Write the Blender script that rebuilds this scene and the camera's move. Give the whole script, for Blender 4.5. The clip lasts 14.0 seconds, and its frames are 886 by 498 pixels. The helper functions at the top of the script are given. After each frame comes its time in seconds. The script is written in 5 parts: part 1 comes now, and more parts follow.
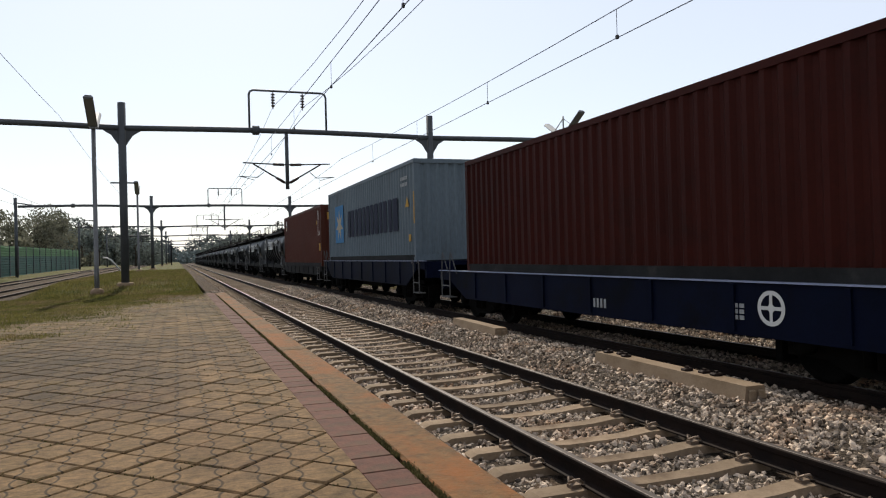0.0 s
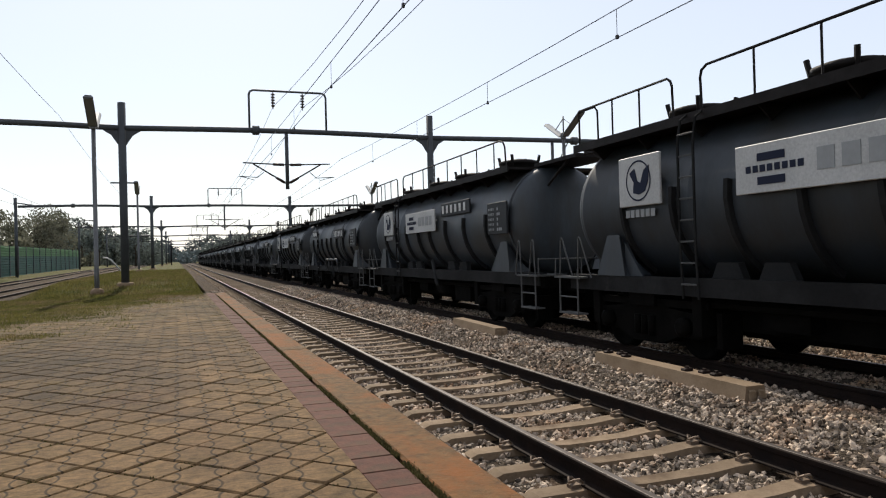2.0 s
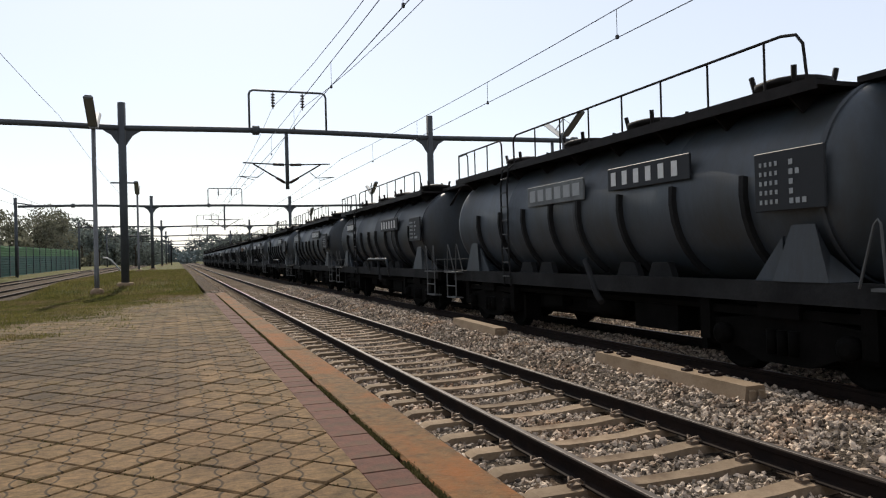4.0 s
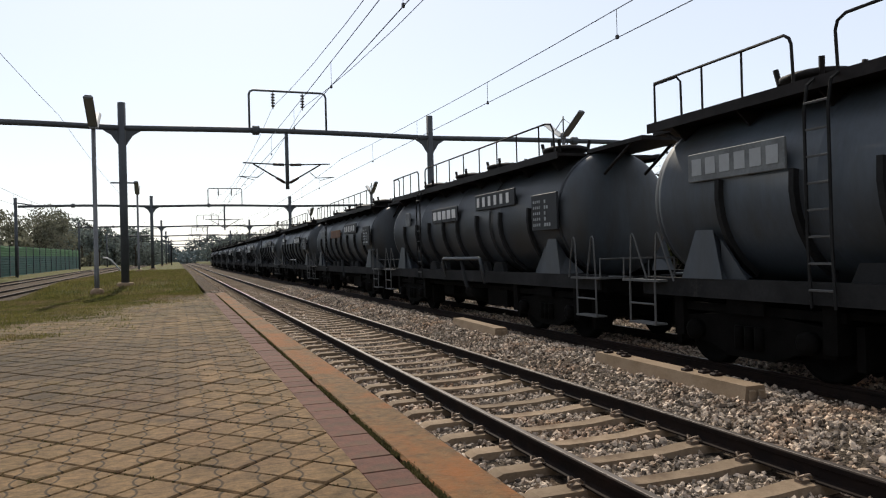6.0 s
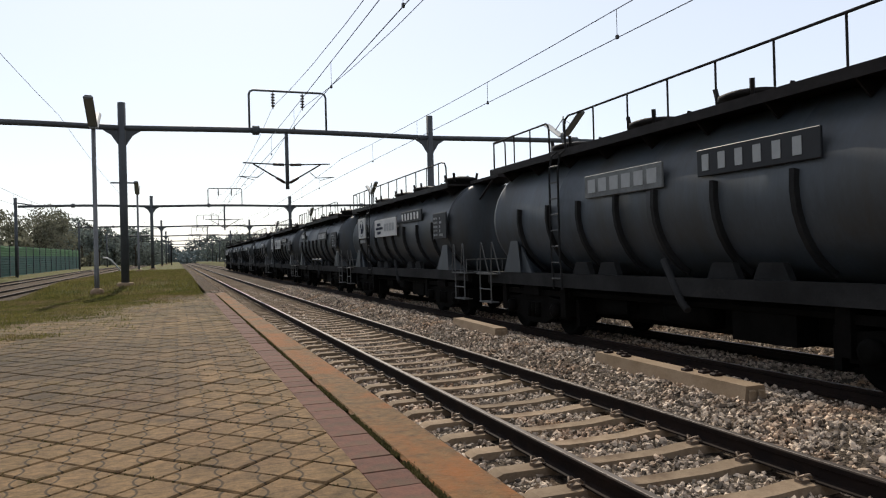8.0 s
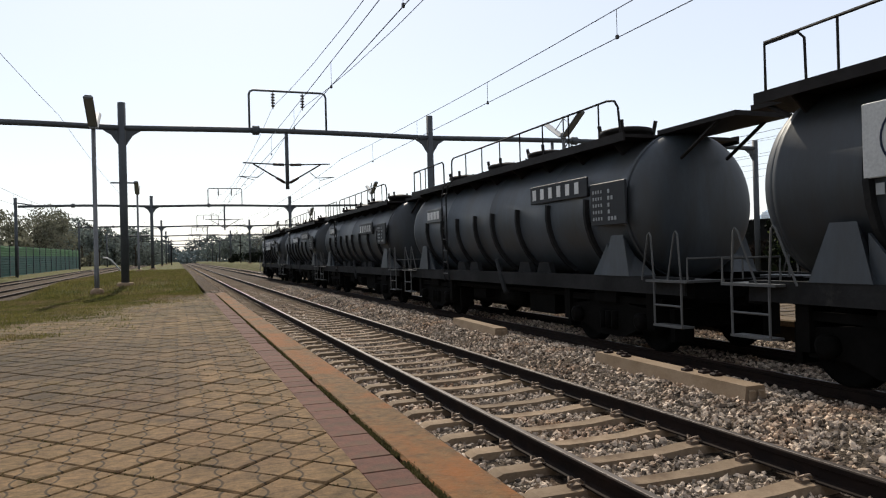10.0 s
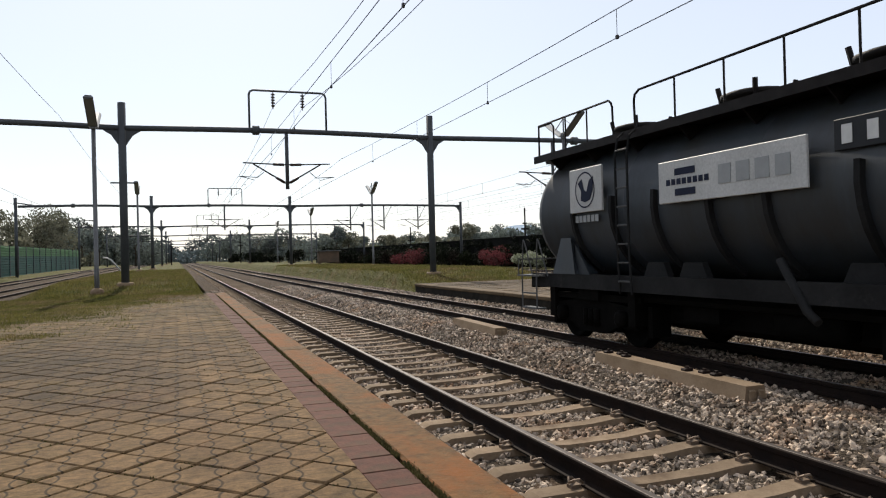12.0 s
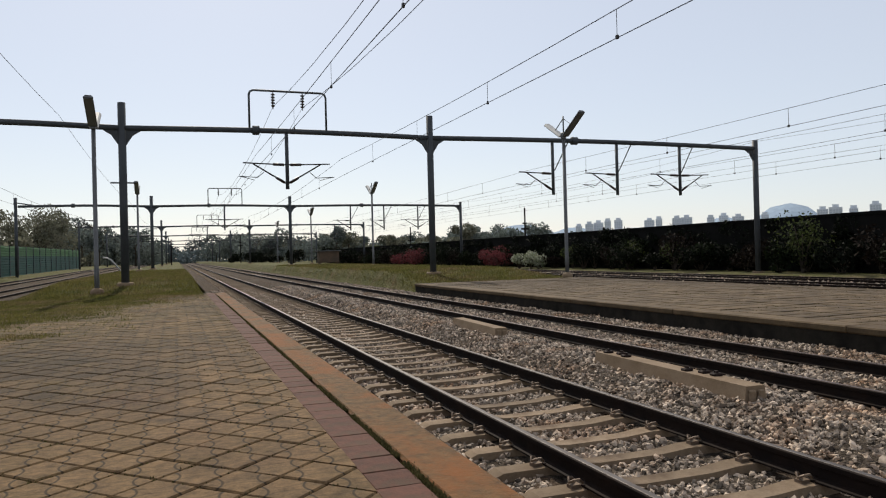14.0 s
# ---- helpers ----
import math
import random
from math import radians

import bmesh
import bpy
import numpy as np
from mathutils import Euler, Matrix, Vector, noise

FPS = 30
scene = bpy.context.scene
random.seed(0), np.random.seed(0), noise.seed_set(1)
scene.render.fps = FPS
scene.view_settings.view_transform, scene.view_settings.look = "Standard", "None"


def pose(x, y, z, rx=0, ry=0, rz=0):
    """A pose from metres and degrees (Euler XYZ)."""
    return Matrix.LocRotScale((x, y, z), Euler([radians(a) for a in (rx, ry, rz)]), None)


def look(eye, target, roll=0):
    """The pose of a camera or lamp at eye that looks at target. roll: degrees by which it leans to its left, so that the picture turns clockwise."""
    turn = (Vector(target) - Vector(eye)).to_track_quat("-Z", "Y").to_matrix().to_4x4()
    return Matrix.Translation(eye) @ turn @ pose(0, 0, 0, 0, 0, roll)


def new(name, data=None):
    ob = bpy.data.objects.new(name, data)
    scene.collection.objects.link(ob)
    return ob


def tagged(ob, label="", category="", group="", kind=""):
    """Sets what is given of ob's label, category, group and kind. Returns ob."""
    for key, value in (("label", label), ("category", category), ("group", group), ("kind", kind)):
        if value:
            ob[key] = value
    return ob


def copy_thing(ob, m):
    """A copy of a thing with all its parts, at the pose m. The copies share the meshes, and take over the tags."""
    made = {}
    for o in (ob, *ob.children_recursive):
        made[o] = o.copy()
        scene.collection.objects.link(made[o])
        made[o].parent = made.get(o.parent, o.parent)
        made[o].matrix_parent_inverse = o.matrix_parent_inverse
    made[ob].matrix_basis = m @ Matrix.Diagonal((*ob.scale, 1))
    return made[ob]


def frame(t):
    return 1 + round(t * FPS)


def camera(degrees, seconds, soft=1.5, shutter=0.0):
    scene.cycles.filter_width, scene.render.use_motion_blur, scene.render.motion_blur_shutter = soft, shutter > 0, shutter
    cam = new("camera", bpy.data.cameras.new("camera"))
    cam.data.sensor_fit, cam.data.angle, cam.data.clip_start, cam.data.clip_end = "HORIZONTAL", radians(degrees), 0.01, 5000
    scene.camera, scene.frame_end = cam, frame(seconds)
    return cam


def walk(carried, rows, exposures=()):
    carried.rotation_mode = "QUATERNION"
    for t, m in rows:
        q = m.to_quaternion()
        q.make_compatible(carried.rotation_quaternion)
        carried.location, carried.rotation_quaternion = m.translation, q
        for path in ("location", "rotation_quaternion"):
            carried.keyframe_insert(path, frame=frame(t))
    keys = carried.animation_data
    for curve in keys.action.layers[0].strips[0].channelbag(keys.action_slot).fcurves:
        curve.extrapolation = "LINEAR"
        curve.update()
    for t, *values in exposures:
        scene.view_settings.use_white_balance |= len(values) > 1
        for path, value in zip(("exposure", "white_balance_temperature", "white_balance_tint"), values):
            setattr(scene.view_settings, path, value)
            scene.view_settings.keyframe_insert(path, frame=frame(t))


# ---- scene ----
V = 23.5            # speed of the train, m/s
TRACK1, TRACK2 = 0.7165, 4.705

cam = camera(63.1, 14.0, soft=1.15)
walk(cam, [(t, look((-2.755, 0.0, 1.5265), (0.696, 9.385, 1.591), -1.51)) for t in (0.0, 14.0)],
     exposures=[(0.0, 0.36, 6700, 10), (11.0, 0.37, 6700, 10), (12.2, 0.35, 6700, 10), (13.1, 0.17, 6700, 10), (14.0, 0.04, 6700, 10)])

# ---- light ----
SUN_AZ, SUN_EL = 3.5, 42.0      # degrees from the track's direction towards +x, and above the horizon
world = bpy.data.worlds.new("sky")
scene.world = world
world.use_nodes = True
wn = world.node_tree.nodes
sky = wn.new("ShaderNodeTexSky")
sky.sky_type, sky.sun_disc = "NISHITA", False
sky.sun_elevation, sky.sun_rotation = radians(SUN_EL), radians(SUN_AZ)
sky.air_density, sky.dust_density, sky.ozone_density = 1.0, 0.5, 1.2
haze = wn.new("ShaderNodeMix")          # thin high haze whitens the whole sky evenly
haze.data_type = "RGBA"
haze.inputs[0].default_value = 0.58
haze.inputs[7].default_value = (7.75, 8.15, 9.1, 1)
world.node_tree.links.new(sky.outputs[0], haze.inputs[6])
world.node_tree.links.new(haze.outputs[2], wn["Background"].inputs[0])
wn["Background"].inputs[1].default_value = 0.1
sun = new("sun", bpy.data.lights.new("sun", "SUN"))
sun.data.energy, sun.data.angle, sun.data.color = 3.7, radians(0.6), (1.0, 0.93, 0.81)
far = Vector((math.sin(radians(SUN_AZ)), math.cos(radians(SUN_AZ)), math.tan(radians(SUN_EL))))
sun.matrix_world = look(far * 50, (0, 0, 0))

# ---- materials ----


def nodes_of(name):
    m = bpy.data.materials.new(name)
    m.use_nodes = True
    return m, m.node_tree.nodes, m.node_tree.links, m.node_tree.nodes["Principled BSDF"]


def noise_tex(n, l, scale, detail=6, coords=None, rough=0.6):
    t = n.new("ShaderNodeTexNoise")
    t.inputs["Scale"].default_value, t.inputs["Detail"].default_value = scale, detail
    t.inputs["Roughness"].default_value = rough
    if coords:
        l.new(coords, t.inputs["Vector"])
    return t.outputs["Fac"]


def ramp(n, l, fac, stops):
    r = n.new("ShaderNodeValToRGB")
    e = r.color_ramp.elements
    while len(e) < len(stops):
        e.new(0.5)
    for el, (pos, col) in zip(e, stops):
        el.position, el.color = pos, (*col, 1) if len(col) == 3 else col
    l.new(fac, r.inputs[0])
    return r.outputs[0]


def mixed(n, l, fac, a, b, mode="MIX"):
    m = n.new("ShaderNodeMix")
    m.data_type, m.blend_type = "RGBA", mode
    for sock, val in ((m.inputs[0], fac), (m.inputs[6], a), (m.inputs[7], b)):
        if isinstance(val, (int, float)):
            sock.default_value = val
        elif isinstance(val, tuple):
            sock.default_value = (*val, 1)
        else:
            l.new(val, sock)
    return m.outputs[2]


def surf(name, base, alt, scale=1.5, fine=40, rough=0.7, metal=0.0, bump=0.3, stain=None, stain_scale=0.6,
         stain_at=(0.52, 0.7), spread=0.0, island=False, depth=0.01, stretch=None, thin=0.0, gloss=0.22):
    """A weathered surface: two tones, fine grain, an optional stain colour, a tint for each object or island."""
    m, n, l, b = nodes_of(name)
    tc = n.new("ShaderNodeTexCoord")
    vec = tc.outputs["Object"]
    if stretch:
        mp = n.new("ShaderNodeMapping")
        mp.inputs["Scale"].default_value = stretch
        l.new(vec, mp.inputs["Vector"])
        vec = mp.outputs[0]
    col = ramp(n, l, noise_tex(n, l, scale, 5, vec), [(0.35, base), (0.65, alt)])
    grain = noise_tex(n, l, fine, 4, vec)
    col = mixed(n, l, 0.35, col, ramp(n, l, grain, [(0.3, (0.35, 0.35, 0.35)), (0.7, (1.0, 1.0, 1.0))]), "MULTIPLY")
    if stain:
        f = ramp(n, l, noise_tex(n, l, stain_scale, 8, vec, 0.7), [(stain_at[0], (0, 0, 0)), (stain_at[1], (1, 1, 1))])
        col = mixed(n, l, f, col, stain)
    if spread:
        if island:
            rnd = n.new("ShaderNodeNewGeometry").outputs["Random Per Island"]
        else:
            rnd = n.new("ShaderNodeObjectInfo").outputs["Random"]
        tint = ramp(n, l, rnd, [(0.0, (1 - spread,) * 3), (1.0, (1 + spread,) * 3)])
        col = mixed(n, l, 1.0, col, tint, "MULTIPLY")
    l.new(col, b.inputs["Base Color"])
    b.inputs["Roughness"].default_value, b.inputs["Metallic"].default_value = rough, metal
    b.inputs["Specular IOR Level"].default_value = gloss
    if bump:
        bp = n.new("ShaderNodeBump")
        bp.inputs["Strength"].default_value, bp.inputs["Distance"].default_value = bump, depth
        l.new(grain, bp.inputs["Height"])
        l.new(bp.outputs[0], b.inputs["Normal"])
    if thin:
        tr, mx = n.new("ShaderNodeBsdfTranslucent"), n.new("ShaderNodeMixShader")
        mx.inputs[0].default_value = thin
        l.new(col, tr.inputs["Color"])
        l.new(b.outputs[0], mx.inputs[1])
        l.new(tr.outputs[0], mx.inputs[2])
        l.new(mx.outputs[0], n["Material Output"].inputs["Surface"])
    return m


def plain(name, col, rough=0.5, metal=0.0):
    m, n, l, b = nodes_of(name)
    b.inputs["Specular IOR Level"].default_value = 0.25
    g = noise_tex(n, l, 9.0, 4, n.new("ShaderNodeTexCoord").outputs["Object"])
    l.new(mixed(n, l, g, tuple(c * 0.8 for c in col), tuple(min(1, c * 1.15) for c in col)), b.inputs["Base Color"])
    b.inputs["Roughness"].default_value, b.inputs["Metallic"].default_value = rough, metal
    return m


STONE = surf("ballast stone", (0.450, 0.362, 0.280), (0.215, 0.166, 0.122), 3, 60, 0.7, bump=0.4, spread=0.85, island=True,
             stain=(0.292, 0.159, 0.078), stain_scale=0.9, stain_at=(0.50, 0.72), gloss=0.2)
# the bed's dark tone paints the shaded gaps between and under the stones
BED = surf("ballast bed", (0.15, 0.12, 0.092), (0.028, 0.022, 0.017), 20, 45, 0.95, bump=1.0, stain=(0.102, 0.052, 0.026), stain_scale=0.8, depth=0.05, gloss=0.05)
SLEEPER = surf("sleeper concrete", (0.250, 0.182, 0.120), (0.190, 0.136, 0.087), 4, 50, 0.9, stain=(0.102, 0.065, 0.040), stain_scale=2.5, spread=0.2)
OLD_SLEEPER = surf("rusty sleeper", (0.182, 0.119, 0.084), (0.105, 0.070, 0.052), 4, 50, 0.9, stain=(0.245, 0.210, 0.175), stain_scale=1.5, spread=0.3)
RAIL_SIDE = surf("rusty rail steel", (0.012, 0.009, 0.008), (0.020, 0.013, 0.010), 5, 60, 0.75, 0.1, bump=0.2, gloss=0.06)
RAIL_TOP = surf("polished rail steel", (0.110, 0.096, 0.088), (0.077, 0.063, 0.055), 2, 30, 0.55, 0.7, bump=0.05)
RAIL_DULL = surf("dull rail top", (0.090, 0.053, 0.038), (0.054, 0.032, 0.023), 2, 30, 0.45, 0.6, bump=0.05)
IRON = surf("dark iron", (0.021, 0.018, 0.017), (0.013, 0.011, 0.010), 6, 70, 0.6, 0.3, gloss=0.1)
RUST = surf("rusty iron", (0.030, 0.015, 0.010), (0.016, 0.010, 0.008), 12, 70, 0.8, 0.1)
KERB = surf("ochre stained kerb", (0.150, 0.086, 0.035), (0.074, 0.043, 0.018), 11.0, 30, 0.9, stain=(0.165, 0.060, 0.014), stain_scale=1.6,
            stain_at=(0.45, 0.62), bump=1.0)
# stained face, its base colour darkened for the shade on the track side
FACE = surf("shade-darkened platform face", (0.034, 0.029, 0.022), (0.014, 0.012, 0.010), 3, 30, 0.9, stain=(0.024, 0.022, 0.020), stain_scale=0.8, gloss=0.08)
REDPAVE = surf("red paver", (0.120, 0.050, 0.033), (0.078, 0.036, 0.025), 9, 45, 0.9, stain=(0.072, 0.050, 0.030), stain_scale=2.2, stain_at=(0.50, 0.72), spread=0.15)
SOIL = surf("joint soil", (0.03, 0.024, 0.015), (0.045, 0.036, 0.02), 6, 50, 1.0, stain=(0.05, 0.065, 0.022), stain_scale=1.5)
GRASSLAND = surf("rough grass ground", (0.109, 0.103, 0.031), (0.074, 0.077, 0.023), 0.9, 25, 1.0, bump=1.0, stain=(0.128, 0.099, 0.048),
                 stain_scale=0.5, stain_at=(0.5, 0.68), depth=0.08)
STEEL = surf("grey painted steel", (0.074, 0.080, 0.086), (0.054, 0.059, 0.064), 1.2, 30, 0.6, 0.2, bump=0.1, stain=(0.077, 0.054, 0.038), stain_at=(0.62, 0.8))
GALV = surf("galvanised post", (0.152, 0.152, 0.152), (0.116, 0.118, 0.120), 2, 40, 0.5, 0.35, bump=0.1, stain=(0.089, 0.067, 0.049), stain_at=(0.6, 0.8))
WIRE = plain("wire", (0.045, 0.042, 0.042), 0.5, 0.4)
CERAMIC = plain("brown insulator", (0.03, 0.018, 0.014), 0.3)
DIFFUSER = plain("grey diffuser", (0.16, 0.165, 0.165), 0.5)
WHITE = surf("white enamel", (0.490, 0.490, 0.476), (0.408, 0.408, 0.394), 2, 30, 0.5, bump=0.05)
BLACKP = plain("black plate", (0.011, 0.012, 0.014), 0.55)
LETTER = plain("white lettering", (0.527, 0.527, 0.510), 0.6)
DIMLETTER = plain("grey lettering", (0.26, 0.27, 0.27), 0.6)
NAVY = plain("navy lettering", (0.012, 0.016, 0.034), 0.85)
YELLOW = plain("yellow decal", (0.40, 0.22, 0.03), 0.7)
CONCRETE = surf("pale concrete", (0.243, 0.175, 0.114), (0.194, 0.136, 0.084), 2.5, 45, 0.9, stain=(0.134, 0.087, 0.051), stain_scale=1.3)
LEAF = surf("spring leaves", (0.056, 0.071, 0.022), (0.030, 0.041, 0.013), 0.8, 9, 0.8, bump=0, spread=0.5, island=True, thin=0.45)
# hedge and ivy leaves with the shade of the unlit side in their colour
DARKLEAF = surf("shade-darkened leaves", (0.007, 0.010, 0.0045), (0.004, 0.006, 0.003), 0.8, 9, 0.8, bump=0, spread=0.6, island=True, thin=0.12, gloss=0.1)
# brown twigs lightened so that the colour carries the haze behind the barrier
BROWNLEAF = surf("haze-lightened brown twigs", (0.128, 0.112, 0.075), (0.083, 0.083, 0.048), 0.8, 9, 0.9, bump=0, spread=0.5, island=True, thin=0.45)
REDLEAF = surf("red blossom", (0.132, 0.033, 0.036), (0.072, 0.021, 0.024), 0.8, 9, 0.8, bump=0, spread=0.5, island=True, thin=0.45)
BLOSSOM = surf("white blossom", (0.45, 0.46, 0.38), (0.10, 0.13, 0.05), 2.5, 9, 0.8, bump=0, spread=0.4, island=True, thin=0.45)
# darkened green and brown copies for shrubs on the shaded wall side
DULLLEAF = surf("shade-dulled green leaves", (0.013, 0.020, 0.007), (0.007, 0.010, 0.004), 0.8, 9, 0.8, bump=0, spread=0.6, island=True, thin=0.15, gloss=0.1)
BROWNSHRUB = surf("shade-dulled brown twigs", (0.016, 0.011, 0.008), (0.009, 0.007, 0.005), 0.8, 9, 0.9, bump=0, spread=0.6, island=True, thin=0.15, gloss=0.1)
BARK = surf("bark", (0.07, 0.055, 0.04), (0.045, 0.036, 0.028), 5, 40, 0.95)
BLADE = surf("grass blade", (0.131, 0.118, 0.035), (0.081, 0.086, 0.023), 0.7, 9, 0.8, bump=0, spread=0.45, island=True,
             stain=(0.162, 0.118, 0.063), stain_scale=0.5, stain_at=(0.48, 0.66), thin=0.5)
# haze over distance is put into these two pale foliage colours
FARLEAF = surf("haze-paled distant leaves", (0.165, 0.190, 0.172), (0.112, 0.134, 0.124), 0.3, 4, 0.9, bump=0, spread=0.4, island=True, thin=0.4)
HAZELEAF = surf("haze-greyed twigs", (0.160, 0.157, 0.118), (0.108, 0.114, 0.082), 0.3, 4, 0.9, bump=0, spread=0.4, island=True, thin=0.5)
STEPIRON = plain("grey step iron", (0.07, 0.071, 0.07), 0.6)
CLIPIRON = plain("brown clip iron", (0.17, 0.125, 0.09), 0.6, 0.3)
WEED = surf("dark joint weed", (0.090, 0.078, 0.030), (0.050, 0.044, 0.017), 2, 9, 0.9, bump=0, spread=0.4, island=True, thin=0.3)
TANK = surf("grimy grey tank paint", (0.036, 0.045, 0.055), (0.024, 0.030, 0.036), 0.7, 18, 0.52, 0.0, bump=0.10, stain=(0.020, 0.019, 0.016),
            stain_scale=0.9, stain_at=(0.44, 0.68), spread=0.32, stretch=(1, 1, 0.25), gloss=0.42)
FRAME = surf("grimy underframe", (0.024, 0.024, 0.024), (0.013, 0.013, 0.013), 1.5, 25, 0.8, 0.1, stain=(0.050, 0.048, 0.043), stain_scale=1.2, stain_at=(0.62, 0.8), gloss=0.08)
# bogie iron, with the shade under the wagons put into the colour
BOGIE = surf("shade-blackened bogie iron", (0.003, 0.003, 0.0025), (0.006, 0.0055, 0.005), 4, 40, 0.85, 0.1, gloss=0.03)
BLUE = surf("blue wagon paint", (0.0025, 0.005, 0.018), (0.0015, 0.003, 0.011), 0.8, 25, 0.6, bump=0.08, stain=(0.002, 0.002, 0.003), stain_scale=0.9, gloss=0.05)
BLUEEDGE = plain("scuffed blue edge", (0.22, 0.25, 0.36), 0.45)
REDBOX = surf("red container paint", (0.042, 0.0068, 0.0040), (0.032, 0.0052, 0.0032), 0.6, 20, 0.6, bump=0.05, stain=(0.020, 0.005, 0.0035), stain_scale=0.7, gloss=0.08)
RUSTBOX = surf("rust red container paint", (0.080, 0.018, 0.009), (0.062, 0.014, 0.0075), 0.6, 20, 0.6, bump=0.05, stain=(0.054, 0.018, 0.010), stain_scale=0.7, gloss=0.15)
GREYBOX = surf("pale grey container paint", (0.112, 0.146, 0.170), (0.090, 0.118, 0.138), 0.5, 20, 0.55, bump=0.05, stain=(0.074, 0.088, 0.098), stain_scale=0.9,
               stain_at=(0.55, 0.75), stretch=(1, 1, 0.3))
BARRIER = surf("green barrier panel", (0.008, 0.080, 0.060), (0.006, 0.060, 0.048), 0.5, 12, 0.6, bump=0.1)
# the wall faces away from the sun; its shade is in the base colour
WALL = surf("shade-darkened retaining wall", (0.013, 0.013, 0.012), (0.008, 0.008, 0.007), 0.5, 8, 0.95, bump=0.4, stain=(0.004, 0.006, 0.003), stain_scale=0.25, gloss=0.05)


def paver_material():
    """Buff paver: two arc grooves round opposite corners, read from its face coordinates."""
    m, n, l, b = nodes_of("buff paver")
    uv = n.new("ShaderNodeTexCoord").outputs["UV"]
    pos = n.new("ShaderNodeNewGeometry").outputs["Position"]
    rnd = n.new("ShaderNodeNewGeometry").outputs["Random Per Island"]
    base = ramp(n, l, noise_tex(n, l, 1.6, 8, pos, 0.75), [(0.3, (0.070, 0.050, 0.030)), (0.5, (0.160, 0.109, 0.060)), (0.72, (0.122, 0.084, 0.044))])
    damp = ramp(n, l, noise_tex(n, l, 0.33, 5, pos), [(0.50, (0, 0, 0)), (0.66, (0.75, 0.75, 0.75))])
    base = mixed(n, l, damp, base, (0.040, 0.028, 0.016))
    away = n.new("ShaderNodeVectorMath")          # a round dark patch on the open paving, broken up by noise
    away.operation = "DISTANCE"
    away.inputs[1].default_value = (-5.0, 11.2, 0.27)
    l.new(pos, away.inputs[0])
    sc = n.new("ShaderNodeMath")
    sc.operation, sc.inputs[1].default_value = "DIVIDE", 4.8
    l.new(away.outputs["Value"], sc.inputs[0])
    spot = ramp(n, l, sc.outputs[0], [(0.35, (1, 1, 1)), (1.0, (0, 0, 0))])
    spot = mixed(n, l, 1.0, spot, ramp(n, l, noise_tex(n, l, 0.8, 6, pos), [(0.35, (0.35, 0.35, 0.35)), (0.6, (0.92, 0.92, 0.92))]), "MULTIPLY")
    base = mixed(n, l, spot, base, (0.034, 0.025, 0.014))
    green = n.new("ShaderNodeVectorMath")         # moss spreading from the verge
    green.operation = "DISTANCE"
    green.inputs[1].default_value = (-8.5, 21.0, 0.27)
    l.new(pos, green.inputs[0])
    gs = n.new("ShaderNodeMath")
    gs.operation, gs.inputs[1].default_value = "DIVIDE", 12.0
    l.new(green.outputs["Value"], gs.inputs[0])
    lawn = ramp(n, l, gs.outputs[0], [(0.30, (1, 1, 1)), (1.0, (0, 0, 0))])
    lawn = mixed(n, l, 1.0, lawn, ramp(n, l, noise_tex(n, l, 1.1, 7, pos, 0.7), [(0.32, (0.15, 0.15, 0.15)), (0.58, (0.9, 0.9, 0.9))]), "MULTIPLY")
    base = mixed(n, l, lawn, base, (0.070, 0.058, 0.021))
    moss = ramp(n, l, noise_tex(n, l, 1.7, 7, pos, 0.7), [(0.50, (0, 0, 0)), (0.68, (0.6, 0.6, 0.6))])
    base = mixed(n, l, moss, base, (0.078, 0.057, 0.023))
    pink = ramp(n, l, noise_tex(n, l, 0.5, 3, pos), [(0.56, (0, 0, 0)), (0.75, (0.5, 0.5, 0.5))])
    base = mixed(n, l, pink, base, (0.080, 0.044, 0.028))
    base = mixed(n, l, 1.0, base, ramp(n, l, rnd, [(0, (0.74, 0.70, 0.66)), (1, (1.30, 1.20, 1.08))]), "MULTIPLY")
    fine = noise_tex(n, l, 90, 4, pos)
    base = mixed(n, l, 0.5, base, ramp(n, l, fine, [(0.3, (0.45, 0.45, 0.45)), (0.7, (1, 1, 1))]), "MULTIPLY")
    worn = noise_tex(n, l, 11, 7, pos, 0.7)
    base = mixed(n, l, 0.8, base, ramp(n, l, worn, [(0.32, (0.46, 0.41, 0.34)), (0.5, (1.12, 1.08, 1.0)), (0.68, (1.62, 1.54, 1.42))]), "MULTIPLY")
    groove = None
    for corner, reach, deep in (((1, 0, 0), 0.41, 0.86), ((0, 1, 0), 0.41, 0.86), ((0, 0, 0), 0.60, 0.34), ((1, 1, 0), 0.60, 0.34)):
        d = n.new("ShaderNodeVectorMath")
        d.operation = "DISTANCE"
        d.inputs[1].default_value = corner
        l.new(uv, d.inputs[0])
        s = n.new("ShaderNodeMath")
        s.operation = "SUBTRACT"
        s.inputs[1].default_value = reach
        l.new(d.outputs["Value"], s.inputs[0])
        a = n.new("ShaderNodeMath")
        a.operation = "ABSOLUTE"
        l.new(s.outputs[0], a.inputs[0])
        g = ramp(n, l, a.outputs[0], [(0.012, (deep,) * 3), (0.032, (0, 0, 0))])
        groove = g if groove is None else mixed(n, l, 1.0, groove, g, "ADD")
    l.new(mixed(n, l, groove, base, (0.029, 0.020, 0.011)), b.inputs["Base Color"])
    b.inputs["Roughness"].default_value = 0.88
    b.inputs["Specular IOR Level"].default_value = 0.15
    h = mixed(n, l, groove, fine, (0, 0, 0))
    bp = n.new("ShaderNodeBump")
